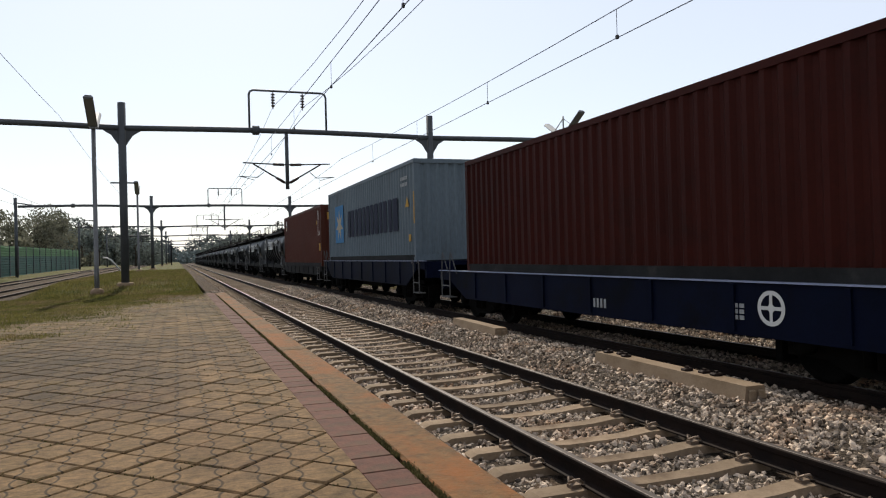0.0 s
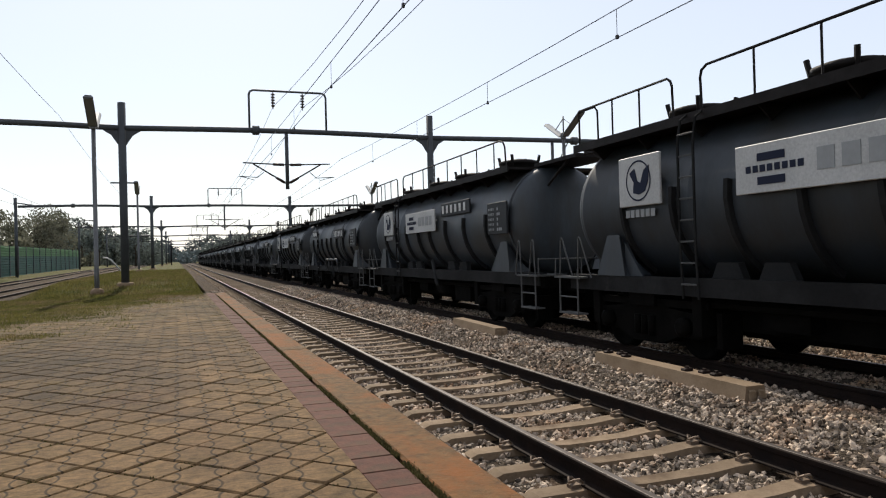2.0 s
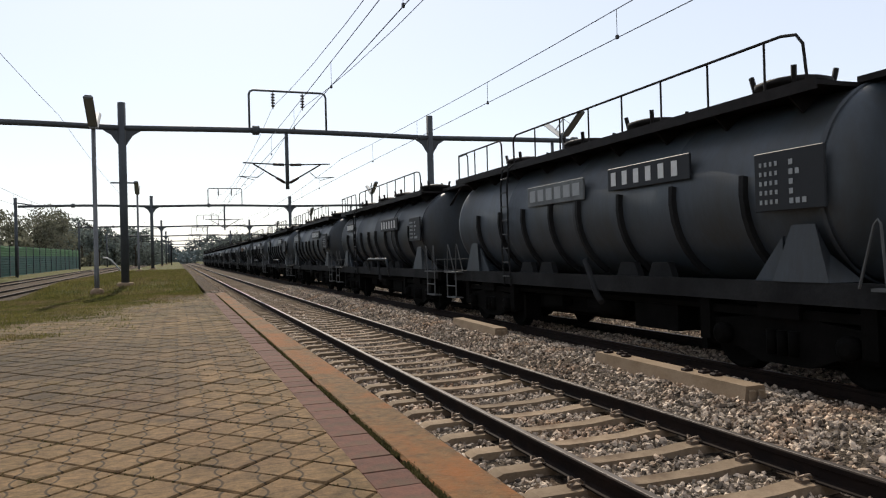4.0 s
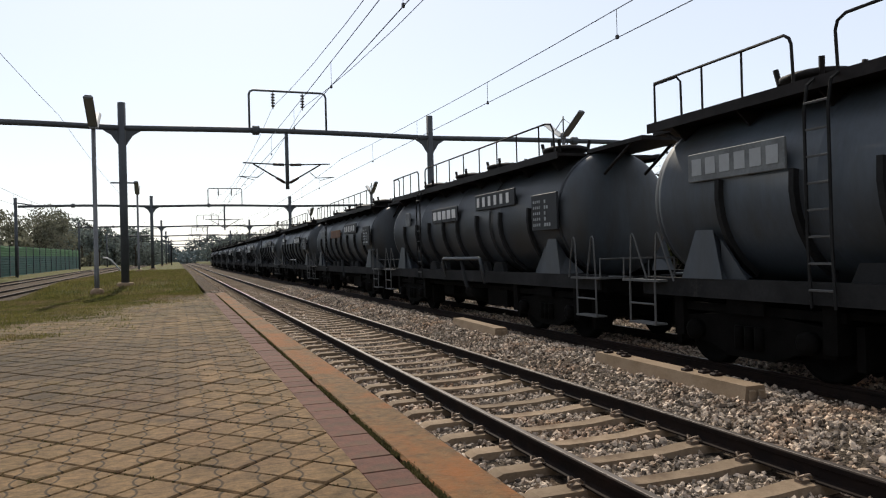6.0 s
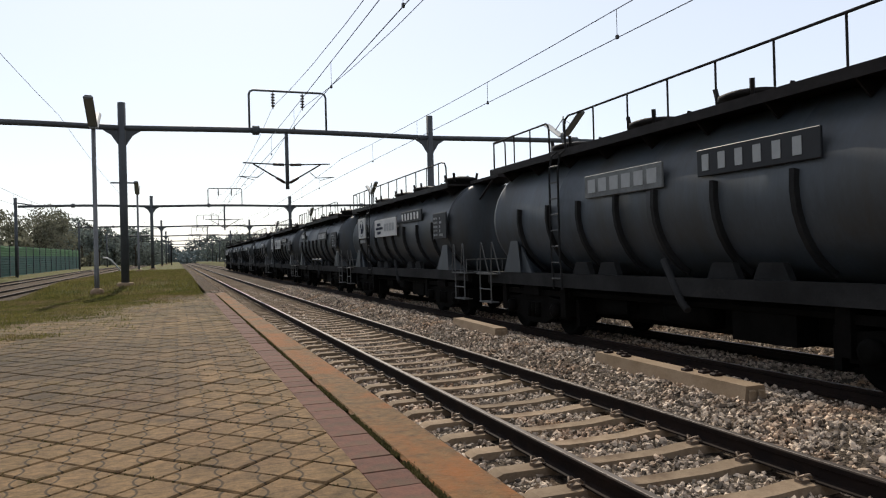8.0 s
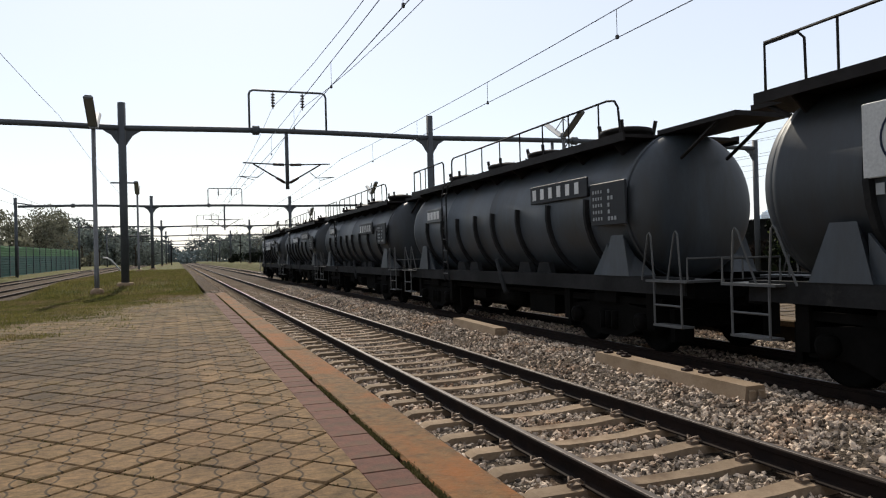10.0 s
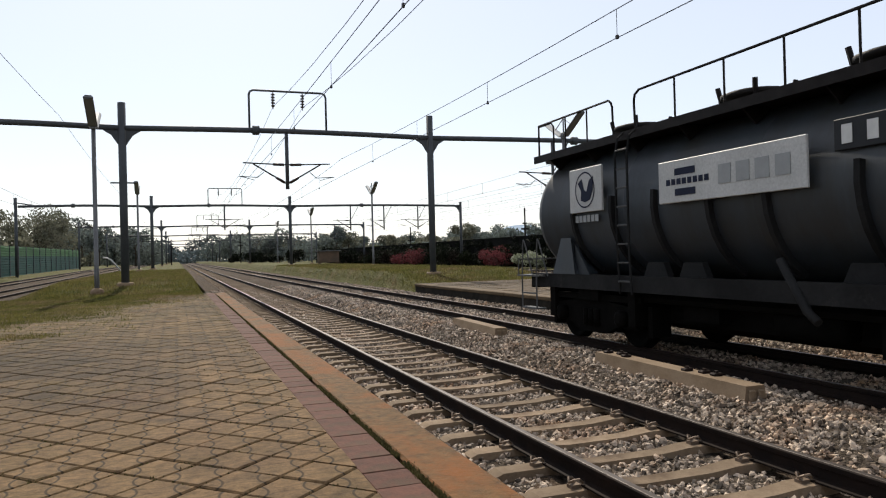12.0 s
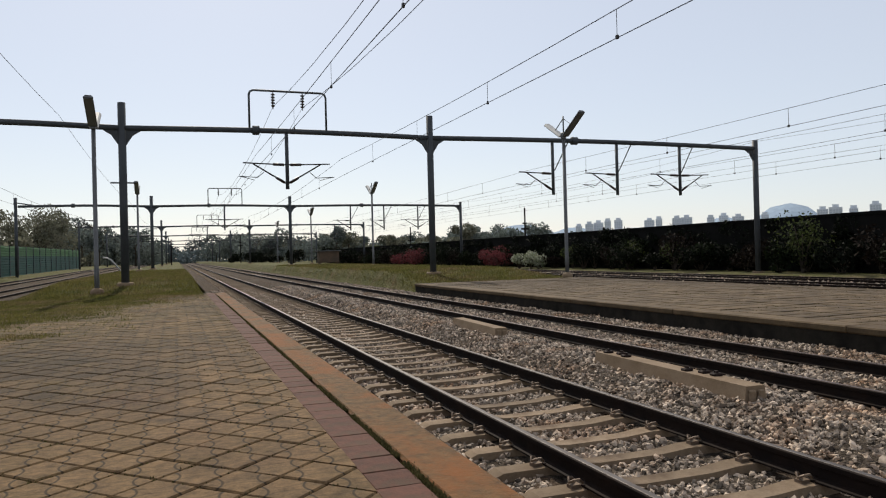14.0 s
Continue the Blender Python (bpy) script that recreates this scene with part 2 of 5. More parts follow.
    bp.inputs["Strength"].default_value, bp.inputs["Distance"].default_value = 0.5, 0.006
    l.new(h, bp.inputs["Height"])
    l.new(bp.outputs[0], b.inputs["Normal"])
    return m


TOPBARRIER = surf("leaf green barrier panel", (0.045, 0.16, 0.04), (0.035, 0.12, 0.035), 0.5, 12, 0.6, bump=0.1)
FARPAVE = surf("far platform paver", (0.128, 0.089, 0.050), (0.082, 0.055, 0.030), 2.5, 30, 0.9, stain=(0.060, 0.042, 0.022), stain_scale=1.2, stain_at=(0.52, 0.72), spread=0.25)
PAVER = paver_material()

# ---- mesh helpers ----


def box(bm, x0, x1, y0, y1, z0, z1, m=None, bevel=0.0):
    vs = [bm.verts.new((x, y, z)) for x in (x0, x1) for y in (y0, y1) for z in (z0, z1)]
    fs = [bm.faces.new([vs[i] for i in f]) for f in ((0, 1, 3, 2), (4, 6, 7, 5), (0, 4, 5, 1), (2, 3, 7, 6), (0, 2, 6, 4), (1, 5, 7, 3))]
    if bevel:
        es = {e for f in fs for e in f.edges}
        got = bmesh.ops.bevel(bm, geom=list(es), offset=bevel, segments=1, affect="EDGES", profile=0.5)
        vs = list({v for f in got["faces"] for v in f.verts} | {v for v in vs if v.is_valid})
    if m is not None:
        bmesh.ops.transform(bm, matrix=m, verts=[v for v in vs if v.is_valid])
    return bm


def prism(bm, outline, axis, a, b):
    """Extrude a closed outline of pairs along an axis from a to b."""
    def at(p, w):
        return {"x": (w, p[0], p[1]), "y": (p[0], w, p[1]), "z": (p[0], p[1], w)}[axis]
    lo, hi = [bm.verts.new(at(p, a)) for p in outline], [bm.verts.new(at(p, b)) for p in outline]
    k = len(outline)
    for i in range(k):
        bm.faces.new((lo[i], lo[(i + 1) % k], hi[(i + 1) % k], hi[i]))
    bm.faces.new(lo[::-1])
    bm.faces.new(hi)
    return bm


def tube(bm, pts, r, n=8, caps=True):
    """A round bar along points, r one radius or one for each point."""
    pts = [Vector(p) for p in pts]
    rs = r if isinstance(r, (list, tuple)) else [r] * len(pts)
    rings, side = [], None
    for i, p in enumerate(pts):
        d = (pts[min(i + 1, len(pts) - 1)] - pts[max(i - 1, 0)]).normalized()
        if side is None:
            side = d.orthogonal().normalized()
        side = (side - d * side.dot(d)).normalized()
        up = d.cross(side)
        rings.append([bm.verts.new(p + (side * math.cos(a) + up * math.sin(a)) * rs[i]) for a in (2 * math.pi * k / n for k in range(n))])
    for a, b in zip(rings, rings[1:]):
        for k in range(n):
            f = bm.faces.new((a[k], a[(k + 1) % n], b[(k + 1) % n], b[k]))
            f.smooth = n > 6
    if caps:
        bm.faces.new(rings[0][::-1])
        bm.faces.new(rings[-1])
    return bm


def lathe(bm, prof, axis_pt, direction, n=16):
    """Rings of (distance along direction, radius)."""
    d = Vector(direction).normalized()
    s = d.orthogonal().normalized()
    u = d.cross(s)
    o = Vector(axis_pt)
    rings = [[bm.verts.new(o + d * w + (s * math.cos(2 * math.pi * k / n) + u * math.sin(2 * math.pi * k / n)) * max(r, 1e-4)) for k in range(n)] for w, r in prof]
    for a, b in zip(rings, rings[1:]):
        for k in range(n):
            f = bm.faces.new((a[k], a[(k + 1) % n], b[(k + 1) % n], b[k]))
            f.smooth = True
    bm.faces.new(rings[0][::-1])
    bm.faces.new(rings[-1])
    return bm


def part(name, bm, material, parent=None, label="", fix=True):
    me = bpy.data.meshes.new(name)
    if fix:
        bmesh.ops.recalc_face_normals(bm, faces=bm.faces)
    bm.to_mesh(me)
    bm.free()
    me.materials.append(material)
    ob = new(name, me)
    if parent is not None:
        ob.parent = parent
    return tagged(ob, label)


def share(name, mesh, parent, m):
    ob = new(name, mesh)
    ob.parent = parent
    ob.matrix_basis = m
    return ob


def arrays(name, verts, faces, material, parent=None, smooth=False):
    """One mesh out of numpy arrays: verts (n, 3), faces (m, k)."""
    me = bpy.data.meshes.new(name)
    k = faces.shape[1]
    me.vertices.add(len(verts))
    me.vertices.foreach_set("co", verts.astype(np.float32).ravel())
    me.loops.add(faces.size)
    me.loops.foreach_set("vertex_index", faces.astype(np.int32).ravel())
    me.polygons.add(len(faces))
    me.polygons.foreach_set("loop_start", np.arange(0, faces.size, k, dtype=np.int32))
    me.polygons.foreach_set("use_smooth", np.full(len(faces), smooth, dtype=bool))
    me.update(calc_edges=True)
    me.validate()
    me.materials.append(material)
    ob = new(name, me)
    if parent is not None:
        ob.parent = parent
    return ob


B = bmesh.new
rng = np.random.default_rng(7)

# ---- ground ----
PLAT, FAR_PLAT = 0.27, 0.30          # platform tops over the rails
EDGE, FAR_EDGE = -1.10, 6.55         # platform edges
END = 28.8                           # where both pavings end


def step(a, b, v):
    t = min(1.0, max(0.0, (v - a) / (b - a)))
    return t * t * (3 - 2 * t)


def height(x, y):
    """The ground's height: low under the tracks, verges rising beyond the platforms."""
    verge = 0.16 + 0.5 * step(END - 1.0, END + 9, y)
    if x < TRACK1:
        z = -0.45 + (verge + 0.45) * step(EDGE - 0.35, EDGE - 1.1, x)
        z += (-0.22 + 0.4 * step(40, 140, y) - verge) * step(-7.5, -10.0, x)
        z += 0.45 * step(-16.4, -18.4, x)
        return z
    z = -0.45 + (verge + 0.45) * step(FAR_EDGE + 0.35, FAR_EDGE + 1.1, x)
    z += (-0.35 - verge) * step(14.2, 15.6, x)
    z += 0.25 * step(27.5, 29.5, x)
    return z


def ground():
    xs = sorted(set([-3000, -800, -300, -120, -60, -35, 45, 70, 150, 400, 1000, 3000] + [round(-28 + 0.35 * i, 2) for i in range(177)]))
    ys = sorted(set([-300, -60, -20, -8] + [i for i in range(-4, 60)] + list(range(60, 160, 4)) + [180, 220, 300, 420, 700, 1200, 3500]))
    verts = np.array([(x, y, height(x, y) + 0.03 * noise.noise((x * 0.7, y * 0.7, 0))) for y in ys for x in xs])
    w = len(xs)
    faces = np.array([(j * w + i, j * w + i + 1, (j + 1) * w + i + 1, (j + 1) * w + i) for j in range(len(ys) - 1) for i in range(w - 1)])
    ob = arrays("ground", verts, faces, GRASSLAND, smooth=True)
    tagged(ob, "rough verge with dry spring grass beside the tracks", "ground", kind="structure")


def ballast(name, x0, x1, y0, y1, profile, label, rise=lambda y: 0.0):
    """A bed of crushed stone; profile gives its height across."""
    xs = np.arange(x0, x1 + 0.01, 0.12)
    ys = np.concatenate([np.arange(y0, 40, 0.3), np.geomspace(40, y1, 50)])
    verts = np.array([(x, y, profile(x) + rise(y) + 0.02 * noise.noise((x * 3, y * 3, 2))) for y in ys for x in xs])
    w = len(xs)
    faces = np.array([(j * w + i, j * w + i + 1, (j + 1) * w + i + 1, (j + 1) * w + i) for j in range(len(ys) - 1) for i in range(w - 1)])
    return tagged(arrays(name, verts, faces, BED, smooth=True), label, "ballast", kind="structure")


def bed(x):
    """Height of the stones across the two main tracks."""
    z = -0.225 + 0.14 * step(1.95, 2.7, x) - 0.085 * step(3.15, 3.75, x)
    return z + 0.10 * step(5.75, 6.3, x)


def rail_line(name, x, y0, y1, top, z=lambda y: 0.0, label="", ys=None):
    """One rail: foot, web and head of worn steel, with its running surface."""
    rail = new(name)
    tagged(rail, label, "rail", group="rails", kind="structure")
    sec = [(-0.0625, -0.153), (0.0625, -0.153), (0.0625, -0.14), (0.012, -0.122), (0.009, -0.05), (0.034, -0.04), (0.036, -0.008),
           (0.026, 0.0), (-0.026, 0.0), (-0.036, -0.008), (-0.034, -0.04), (-0.009, -0.05), (-0.012, -0.122), (-0.0625, -0.14)]
    ys = ys or [y0, y1]
    for nm, pts, mat in (("rail_body", sec, RAIL_SIDE), ("running_surface", [(-0.025, 0.0005), (0.025, 0.0005), (0.022, 0.002), (-0.022, 0.002)], top)):
        bm = B()
        rings = [[bm.verts.new((x + a, y, b + z(y))) for a, b in pts] for y in ys]
        k = len(pts)
        for r0, r1 in zip(rings, rings[1:]):
            for i in range(k):
                bm.faces.new((r0[i], r0[(i + 1) % k], r1[(i + 1) % k], r1[i]))
        bm.faces.new(rings[0])
        bm.faces.new(rings[-1])
        part(nm, bm, mat, rail)


def sleeper_mesh(length=2.45):
    """A prestressed sleeper: wide foot, narrower top, dipped in the middle."""
    bm = B()
    sec = []
    for x, zt, wt in ((-length / 2, -0.19, 0.082), (-length / 2 + 0.06, -0.162, 0.09), (-0.55, -0.162, 0.09), (-0.3, -0.185, 0.08),
                      (0.3, -0.185, 0.08), (0.55, -0.162, 0.09), (length / 2 - 0.06, -0.162, 0.09), (length / 2, -0.19, 0.082)):
        sec.append([bm.verts.new((x, y, z)) for y, z in ((-wt - 0.03, -0.36), (-wt, zt), (wt, zt), (wt + 0.03, -0.36))])
    for a, b in zip(sec, sec[1:]):
        for i in range(4):
            bm.faces.new((a[i], a[(i + 1) % 4], b[(i + 1) % 4], b[i]))
    bm.faces.new(sec[0])
    bm.faces.new(sec[-1])
    bmesh.ops.recalc_face_normals(bm, faces=bm.faces)
    me = bpy.data.meshes.new("sleeper")
    bm.to_mesh(me)
    bm.free()
    return me


def clip_mesh():
    """A sprung rail clip: a bent round bar on a shoulder."""
    bm = B()
    tube(bm, [(0.075, -0.05, -0.135), (0.10, -0.052, -0.105), (0.135, -0.03, -0.095), (0.15, 0.0, -0.12), (0.13, 0.035, -0.10), (0.09, 0.045, -0.095), (0.055, 0.03, -0.125)], 0.011, 5)
    box(bm, 0.07, 0.15, -0.035, 0.03, -0.175, -0.135)
    bmesh.ops.recalc_face_normals(bm, faces=bm.faces)
    me = bpy.data.meshes.new("rail_clip")
    bm.to_mesh(me)
    bm.free()
    me.materials.append(CLIPIRON)
    return me


def tracks():
    def loop(y):
        return 0.4 * step(40, 140, y)
    for name, c, top, lab in (("main_track", TRACK1, RAIL_TOP, "polished steel rail on pale concrete sleepers"),
                              ("main_track", TRACK2, RAIL_DULL, "dark rusty rail beside the far platform")):
        for s in (-1, 1):
            rail_line("rail", c + s * 0.7525, -40, 900, top, label=lab)
    ys = [20, 40, 60, 80, 100, 120, 140, 300]
    for c in (-11.7, -15.6):
        for s in (-1, 1):
            rail_line("rail", c + s * 0.7525, 0, 0, RAIL_DULL, loop, "rusty rail of the side line beyond the verge", ys)
    for c in (17.6, 21.4, 25.2):
        for s in (-1, 1):
            rail_line("rail", c + s * 0.7525, -10, 400, RAIL_DULL, lambda y: -0.05, "rusty rail before the retaining wall")
    ballast("ballast_main", EDGE - 0.3, FAR_EDGE + 0.15, -8, 900, bed, "grey-brown crushed stone round the two main tracks")
    ballast("ballast_side", -16.6, -10.1, 20, 300, lambda x: -0.11, "grey crushed stone of the side lines", loop)
    ballast("ballast_far", 15.3, 27.6, -10, 400, lambda x: -0.19, "grey crushed stone before the retaining wall")
    me = sleeper_mesh()
    me.materials.append(SLEEPER)
    old = sleeper_mesh()
    old.materials.append(OLD_SLEEPER)
    clip = clip_mesh()
    near = tagged(new("track_sleepers"), "pale worn concrete sleepers with sprung rail clips", "sleepers", kind="structure")
    worn = tagged(new("track_sleepers"), "brown stained sleepers half buried in stone", "sleepers", kind="structure")
    for i in range(290):
        y = 3.836 + 0.105 + 0.5811 * (i - 6)
        share("sleeper", me, near, Matrix.Translation((TRACK1 + rng.uniform(-0.015, 0.015), y, rng.uniform(-0.004, 0.004))) @ Matrix.Rotation(rng.normal(0, 0.004), 4, "Z"))
        if i < 75:
            for s in (-1, 1):
                for flip in (0, math.pi):
                    share("rail_clip", clip, near, Matrix.Translation((TRACK1 + s * 0.7525, y, 0.0)) @ Matrix.Rotation(flip, 4, "Z"))
    for i in range(120):
        share("sleeper", old, worn, Matrix.Translation((TRACK2 + rng.uniform(-0.03, 0.03), 1.2 + 0.6 * i, -0.02 + rng.uniform(-0.012, 0.005))))


def block(name, x, y, length, turn, holes):
    """A spare concrete sleeper lying on the stones between the tracks."""
    ob = new(name)
    bm = B()
    prism(bm, [(-0.15, 0.0), (0.15, 0.0), (0.115, 0.19), (-0.115, 0.19)], "y", 0, length)
    part("body", bm, CONCRETE, ob)
    for a in holes:
        sx = 0.05 if int(a * 50) % 2 else -0.02
        bm = B()
        box(bm, sx - 0.06, sx + 0.06, a - 0.05, a + 0.05, 0.186, 0.222, bevel=0.012)
        tube(bm, [(sx, a, 0.22), (sx, a, 0.245)], [0.03, 0.024], 6)
        part("fixing", bm, RUST, ob, "rusty iron fixing")
    for sx in (-0.06, 0.06):
        bm = B()
        box(bm, sx - 0.04, sx + 0.04, -0.035, 0.0, 0.02, 0.15, bevel=0.012)
        part("end_plate", bm, CONCRETE, ob)
    ob.matrix_basis = pose(x, y, -0.115, 0, 0, turn)
    tagged(ob, "spare pale concrete sleeper lying on ballast between tracks", "sleeper", group="spare sleepers")


def platforms():
    # near platform: core, kerb stones; the pavers follow at the end
    p = tagged(new("platform_near"), "worn paved platform with ochre kerb and weedy joints", "platform", kind="structure")
    bm = B()
    box(bm, -9.0, EDGE - 0.02, -8, END, -0.5, PLAT - 0.062)
    part("core", bm, SOIL, p)
    y = -8.0
    while y < END - 0.1:
        ln = min(9.0, END - y)
        bm = B()
        box(bm, EDGE - 0.375, EDGE, y + 0.001, y + ln - 0.001, -0.34, PLAT, bevel=0.02)
        part("kerb_stone", bm, KERB, p, "ochre and rust stained concrete kerb")
        y += 9.0
    q = tagged(new("platform_far"), "grey paved platform with a stained face painted dark for shade", "platform", kind="structure")
    bm = B()
    # the core shows as the face; its colour holds the shade under the kerb
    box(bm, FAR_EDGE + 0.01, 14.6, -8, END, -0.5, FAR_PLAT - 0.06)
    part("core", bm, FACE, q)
    y = -8.0
    while y < END - 0.1:
        ln = min(4.0, END - y)
        bm = B()
        box(bm, FAR_EDGE - 0.03, FAR_EDGE + 0.45, y + 0.003, y + ln - 0.003, FAR_PLAT - 0.11, FAR_PLAT, bevel=0.02)
        part("kerb_stone", bm, FARPAVE, q)
        y += 4.0


# ---- overhead line ----
def insulator(bm, top, n=5, r=0.10):
    x, y, z = top
    prof = [(0, 0.02), (0.08, 0.02)]
    for i in range(n):
        prof += [(0.10 + i * 0.13, 0.03), (0.13 + i * 0.13, r), (0.17 + i * 0.13, r * 0.9), (0.19 + i * 0.13, 0.03)]
    prof += [(0.1 + n * 0.13 + 0.08, 0.02)]
    return lathe(bm, prof, (x, y, z), (0, 0, -1), 10)


def cantilever(parent, x, y, beam, sides, low=0.0):
    """A drop post under the beam with hinged arms that hold the wires to each side."""
    bm = B()
    tube(bm, [(x, y, beam), (x, y, 4.72 - low)], 0.085, 8)
    part("drop_post", bm, STEEL, parent)
    for s in sides:
        bm = B()
        tube(bm, [(x, y, 5.85 - low), (x + s * 2.0, y, 5.92 - low)], 0.03, 6)
        tube(bm, [(x, y, 4.95 - low), (x + s * 1.55, y, 5.88 - low)], 0.034, 6)
        tube(bm, [(x + s * 1.05, y, 5.52 - low), (x + s * 1.35, y, 5.25 - low), (x + s * 2.2, y, 5.30 - low)], 0.018, 6)
        tube(bm, [(x + s * 2.2, y, 5.30 - low), (x + s * 1.9, y, 5.24 - low), (x + s * 1.5, y, 5.13 - low)], 0.014, 5)
        part("cantilever_arm", bm, IRON, parent)
        for a, b in (((x + s * 0.15, y, 5.855 - low), (x + s * 0.65, y, 5.87 - low)), ((x + s * 0.12, y, 5.02 - low), (x + s * 0.5, y, 5.25 - low))):
            bm = B()
            tube(bm, [a, b], 0.065, 8)
            part("insulator", bm, CERAMIC, parent)


def portal(y, feet, beam, tops, arms, frame_x, extra_left, label):
    g = new("overhead_portal")
    tagged(g, label, "portal", group="overhead line portals")
    for x, foot, top in zip(feet, (height(feet[0], y), height(feet[1], y), -0.15), tops):
        bm = B()
        tube(bm, [(x, y, foot - 0.3), (x, y, top)], 0.165, 14)
        part("post", bm, STEEL, g)
        bm = B()
        lathe(bm, [(-0.3, 0.36), (0.10, 0.36), (0.14, 0.30)], (x, y, foot), (0, 0, 1), 12)
        part("footing", bm, CONCRETE, g, "low concrete footing")
        for s in (-1, 1):
            if x == feet[-1] and s == 1:
                continue
            bm = B()
            prism(bm, [(x + s * 0.15, beam - 0.75), (x + s * 0.15, beam - 0.1), (x + s * 0.75, beam - 0.1), (x + s * 0.42, beam - 0.32)], "y", y - 0.05, y + 0.05)
            part("gusset", bm, STEEL, g)
    ends = [extra_left] + list(feet)
    for a, b in zip(ends, ends[1:]):
        n = 8
        bm = B()
        tube(bm, [(a + (b - a) * i / n, y, beam + 0.10 * math.sin(math.pi * i / n)) for i in range(n + 1)], 0.13, 10)
        part("beam", bm, STEEL, g)
        mid = a + (b - a) * 0.40
        bm = B()
        lathe(bm, [(-0.16, 0.13), (-0.15, 0.22), (0.15, 0.22), (0.16, 0.13)], (mid, y, beam + 0.095), (1, 0, 0), 10)
        part("flange_joint", bm, STEEL, g)
    x0, x1 = frame_x
    bm = B()
    zt = beam + 1.95
    tube(bm, [(x0, y, beam + 0.05), (x0, y, zt - 0.2), (x0 + 0.06, y, zt - 0.06), (x0 + 0.2, y, zt), (x1 - 0.2, y, zt), (x1 - 0.06, y, zt - 0.06), (x1, y, zt - 0.2), (x1, y, beam + 0.05)], 0.05, 8)
    part("feeder_frame", bm, STEEL, g)
    for x in (x0 + 1.08, x1 - 1.1):
        bm = B()
        insulator(bm, (x, y, zt - 0.02))
        part("insulator", bm, CERAMIC, g)
    for x, sides in arms:
        cantilever(g, x, y, beam, sides, 0.22 if x > 10 else 0.0)
    for x in [a for a, _ in arms[1:]]:
        bm = B()
        tube(bm, [(x + 0.1, y, 5.8), (x + 0.95, y, beam)], 0.03, 6)
        part("brace", bm, STEEL, g)
    bm = B()
    tube(bm, [(feet[0] - 0.5, y, 4.95), (feet[0] + 0.5, y, 4.95)], 0.035, 6)
    part("cross_arm", bm, STEEL, g)
    return g


PORTALS = [34.0, 82.0, 131.0, 180.0, 229.0, 278.0, 327.0]


def portals():
    for i, y in enumerate(PORTALS):
        arms = [(2.12, (-1, 1)), (16.1, (-1,)), (20.1, (-1,)), (24.3, (-1, 1))]
        feet = (-4.9 if i == 0 else -5.25, 9.2, 29.8)
        portal(y, feet, 7.32, (8.42, 8.42, 7.8), arms, (0.46, 4.0), -17.6 if i else -14.0, "grey tubular steel portal carrying overhead line arms")
    # outer posts on the side line
    for y in PORTALS[1:]:
        p = new("overhead_post")
        bm = B()
        z = height(-17.8, y)
        tube(bm, [(-17.8, y, z - 0.3), (-17.8, y, 8.2)], 0.15, 10)
        part("post", bm, STEEL, p)
        bm = B()
        tube(bm, [(-17.8, y, 7.7), (-15.6, y, 7.35)], 0.06, 6)
        part("bracket", bm, STEEL, p)
        cantilever(p, -10.6, y, 7.35, (-1,))
        tagged(p, "grey steel overhead line post beside the side line", "post", group="overhead posts")


def sag(a, b, drop, n=9):
    a, b = Vector(a), Vector(b)
    return [a.lerp(b, i / n) - Vector((0, 0, drop * 4 * (i / n) * (1 - i / n))) for i in range(n + 1)]


def wire_run(name, x, z, drop, r, label, contact=None):
    w = new(name)
    tagged(w, label, "wire", group="overhead wires")
    ys = [-12.0] + PORTALS
    bm = B()
    line = []
    for a, b in zip(ys, ys[1:]):
        line += sag((x, a, z), (x, b, z), drop)[:-1]
    tube(bm, line + [Vector((x, ys[-1], z))], r, 4)
    part("wire", bm, WIRE, w)
    if contact is not None:
        bm = B()
        tube(bm, [(x + 0.14 * (-1) ** i, y, contact) for i, y in enumerate(ys)], r, 4)
        part("contact_wire", bm, WIRE, w)
        for a, b in list(zip(ys, ys[1:]))[:3]:
            for k in range(1, 8):
                y = a + (b - a) * k / 8
                zz = z - drop * 4 * (k / 8) * (1 - k / 8)
                bm = B()
                tube(bm, [(x, y, zz), (x, y, contact)], 0.006, 4)
                box(bm, x - 0.02, x + 0.02, y - 0.03, y + 0.03, contact - 0.02, contact + 0.05)
                part("dropper", bm, WIRE, w)


def wires():
    wire_run("overhead_wire", 0.72, 6.3, 0.22, 0.009, "thin dark contact and carrier wire over near track", contact=5.50)
    wire_run("overhead_wire", 4.72, 6.2, 0.38, 0.009, "thin dark contact and carrier wire over far track", contact=5.31)
    wire_run("feeder_wire", 1.54, 8.55, 1.0, 0.010, "thin dark feeder wire below frame insulators")
    wire_run("feeder_wire", 2.90, 8.55, 1.0, 0.010, "thin dark feeder wire below frame insulators")
    wire_run("feeder_wire", -7.3, 7.75, 0.4, 0.008, "thin slack feeder wire above the verge")
    for x in (14.6, 18.6, 23.0, 25.6):
        wire_run("overhead_wire", x, 5.78, 0.16, 0.008, "thin dark overhead wire before the retaining wall", contact=5.08)
    wire_run("feeder_wire", 29.9, 7.75, 0.5, 0.009, "thin slack feeder wire along the wall")
    wire_run("overhead_wire", -12.4, 6.4, 0.4, 0.010, "thin dark overhead wire of the side line", contact=5.35)


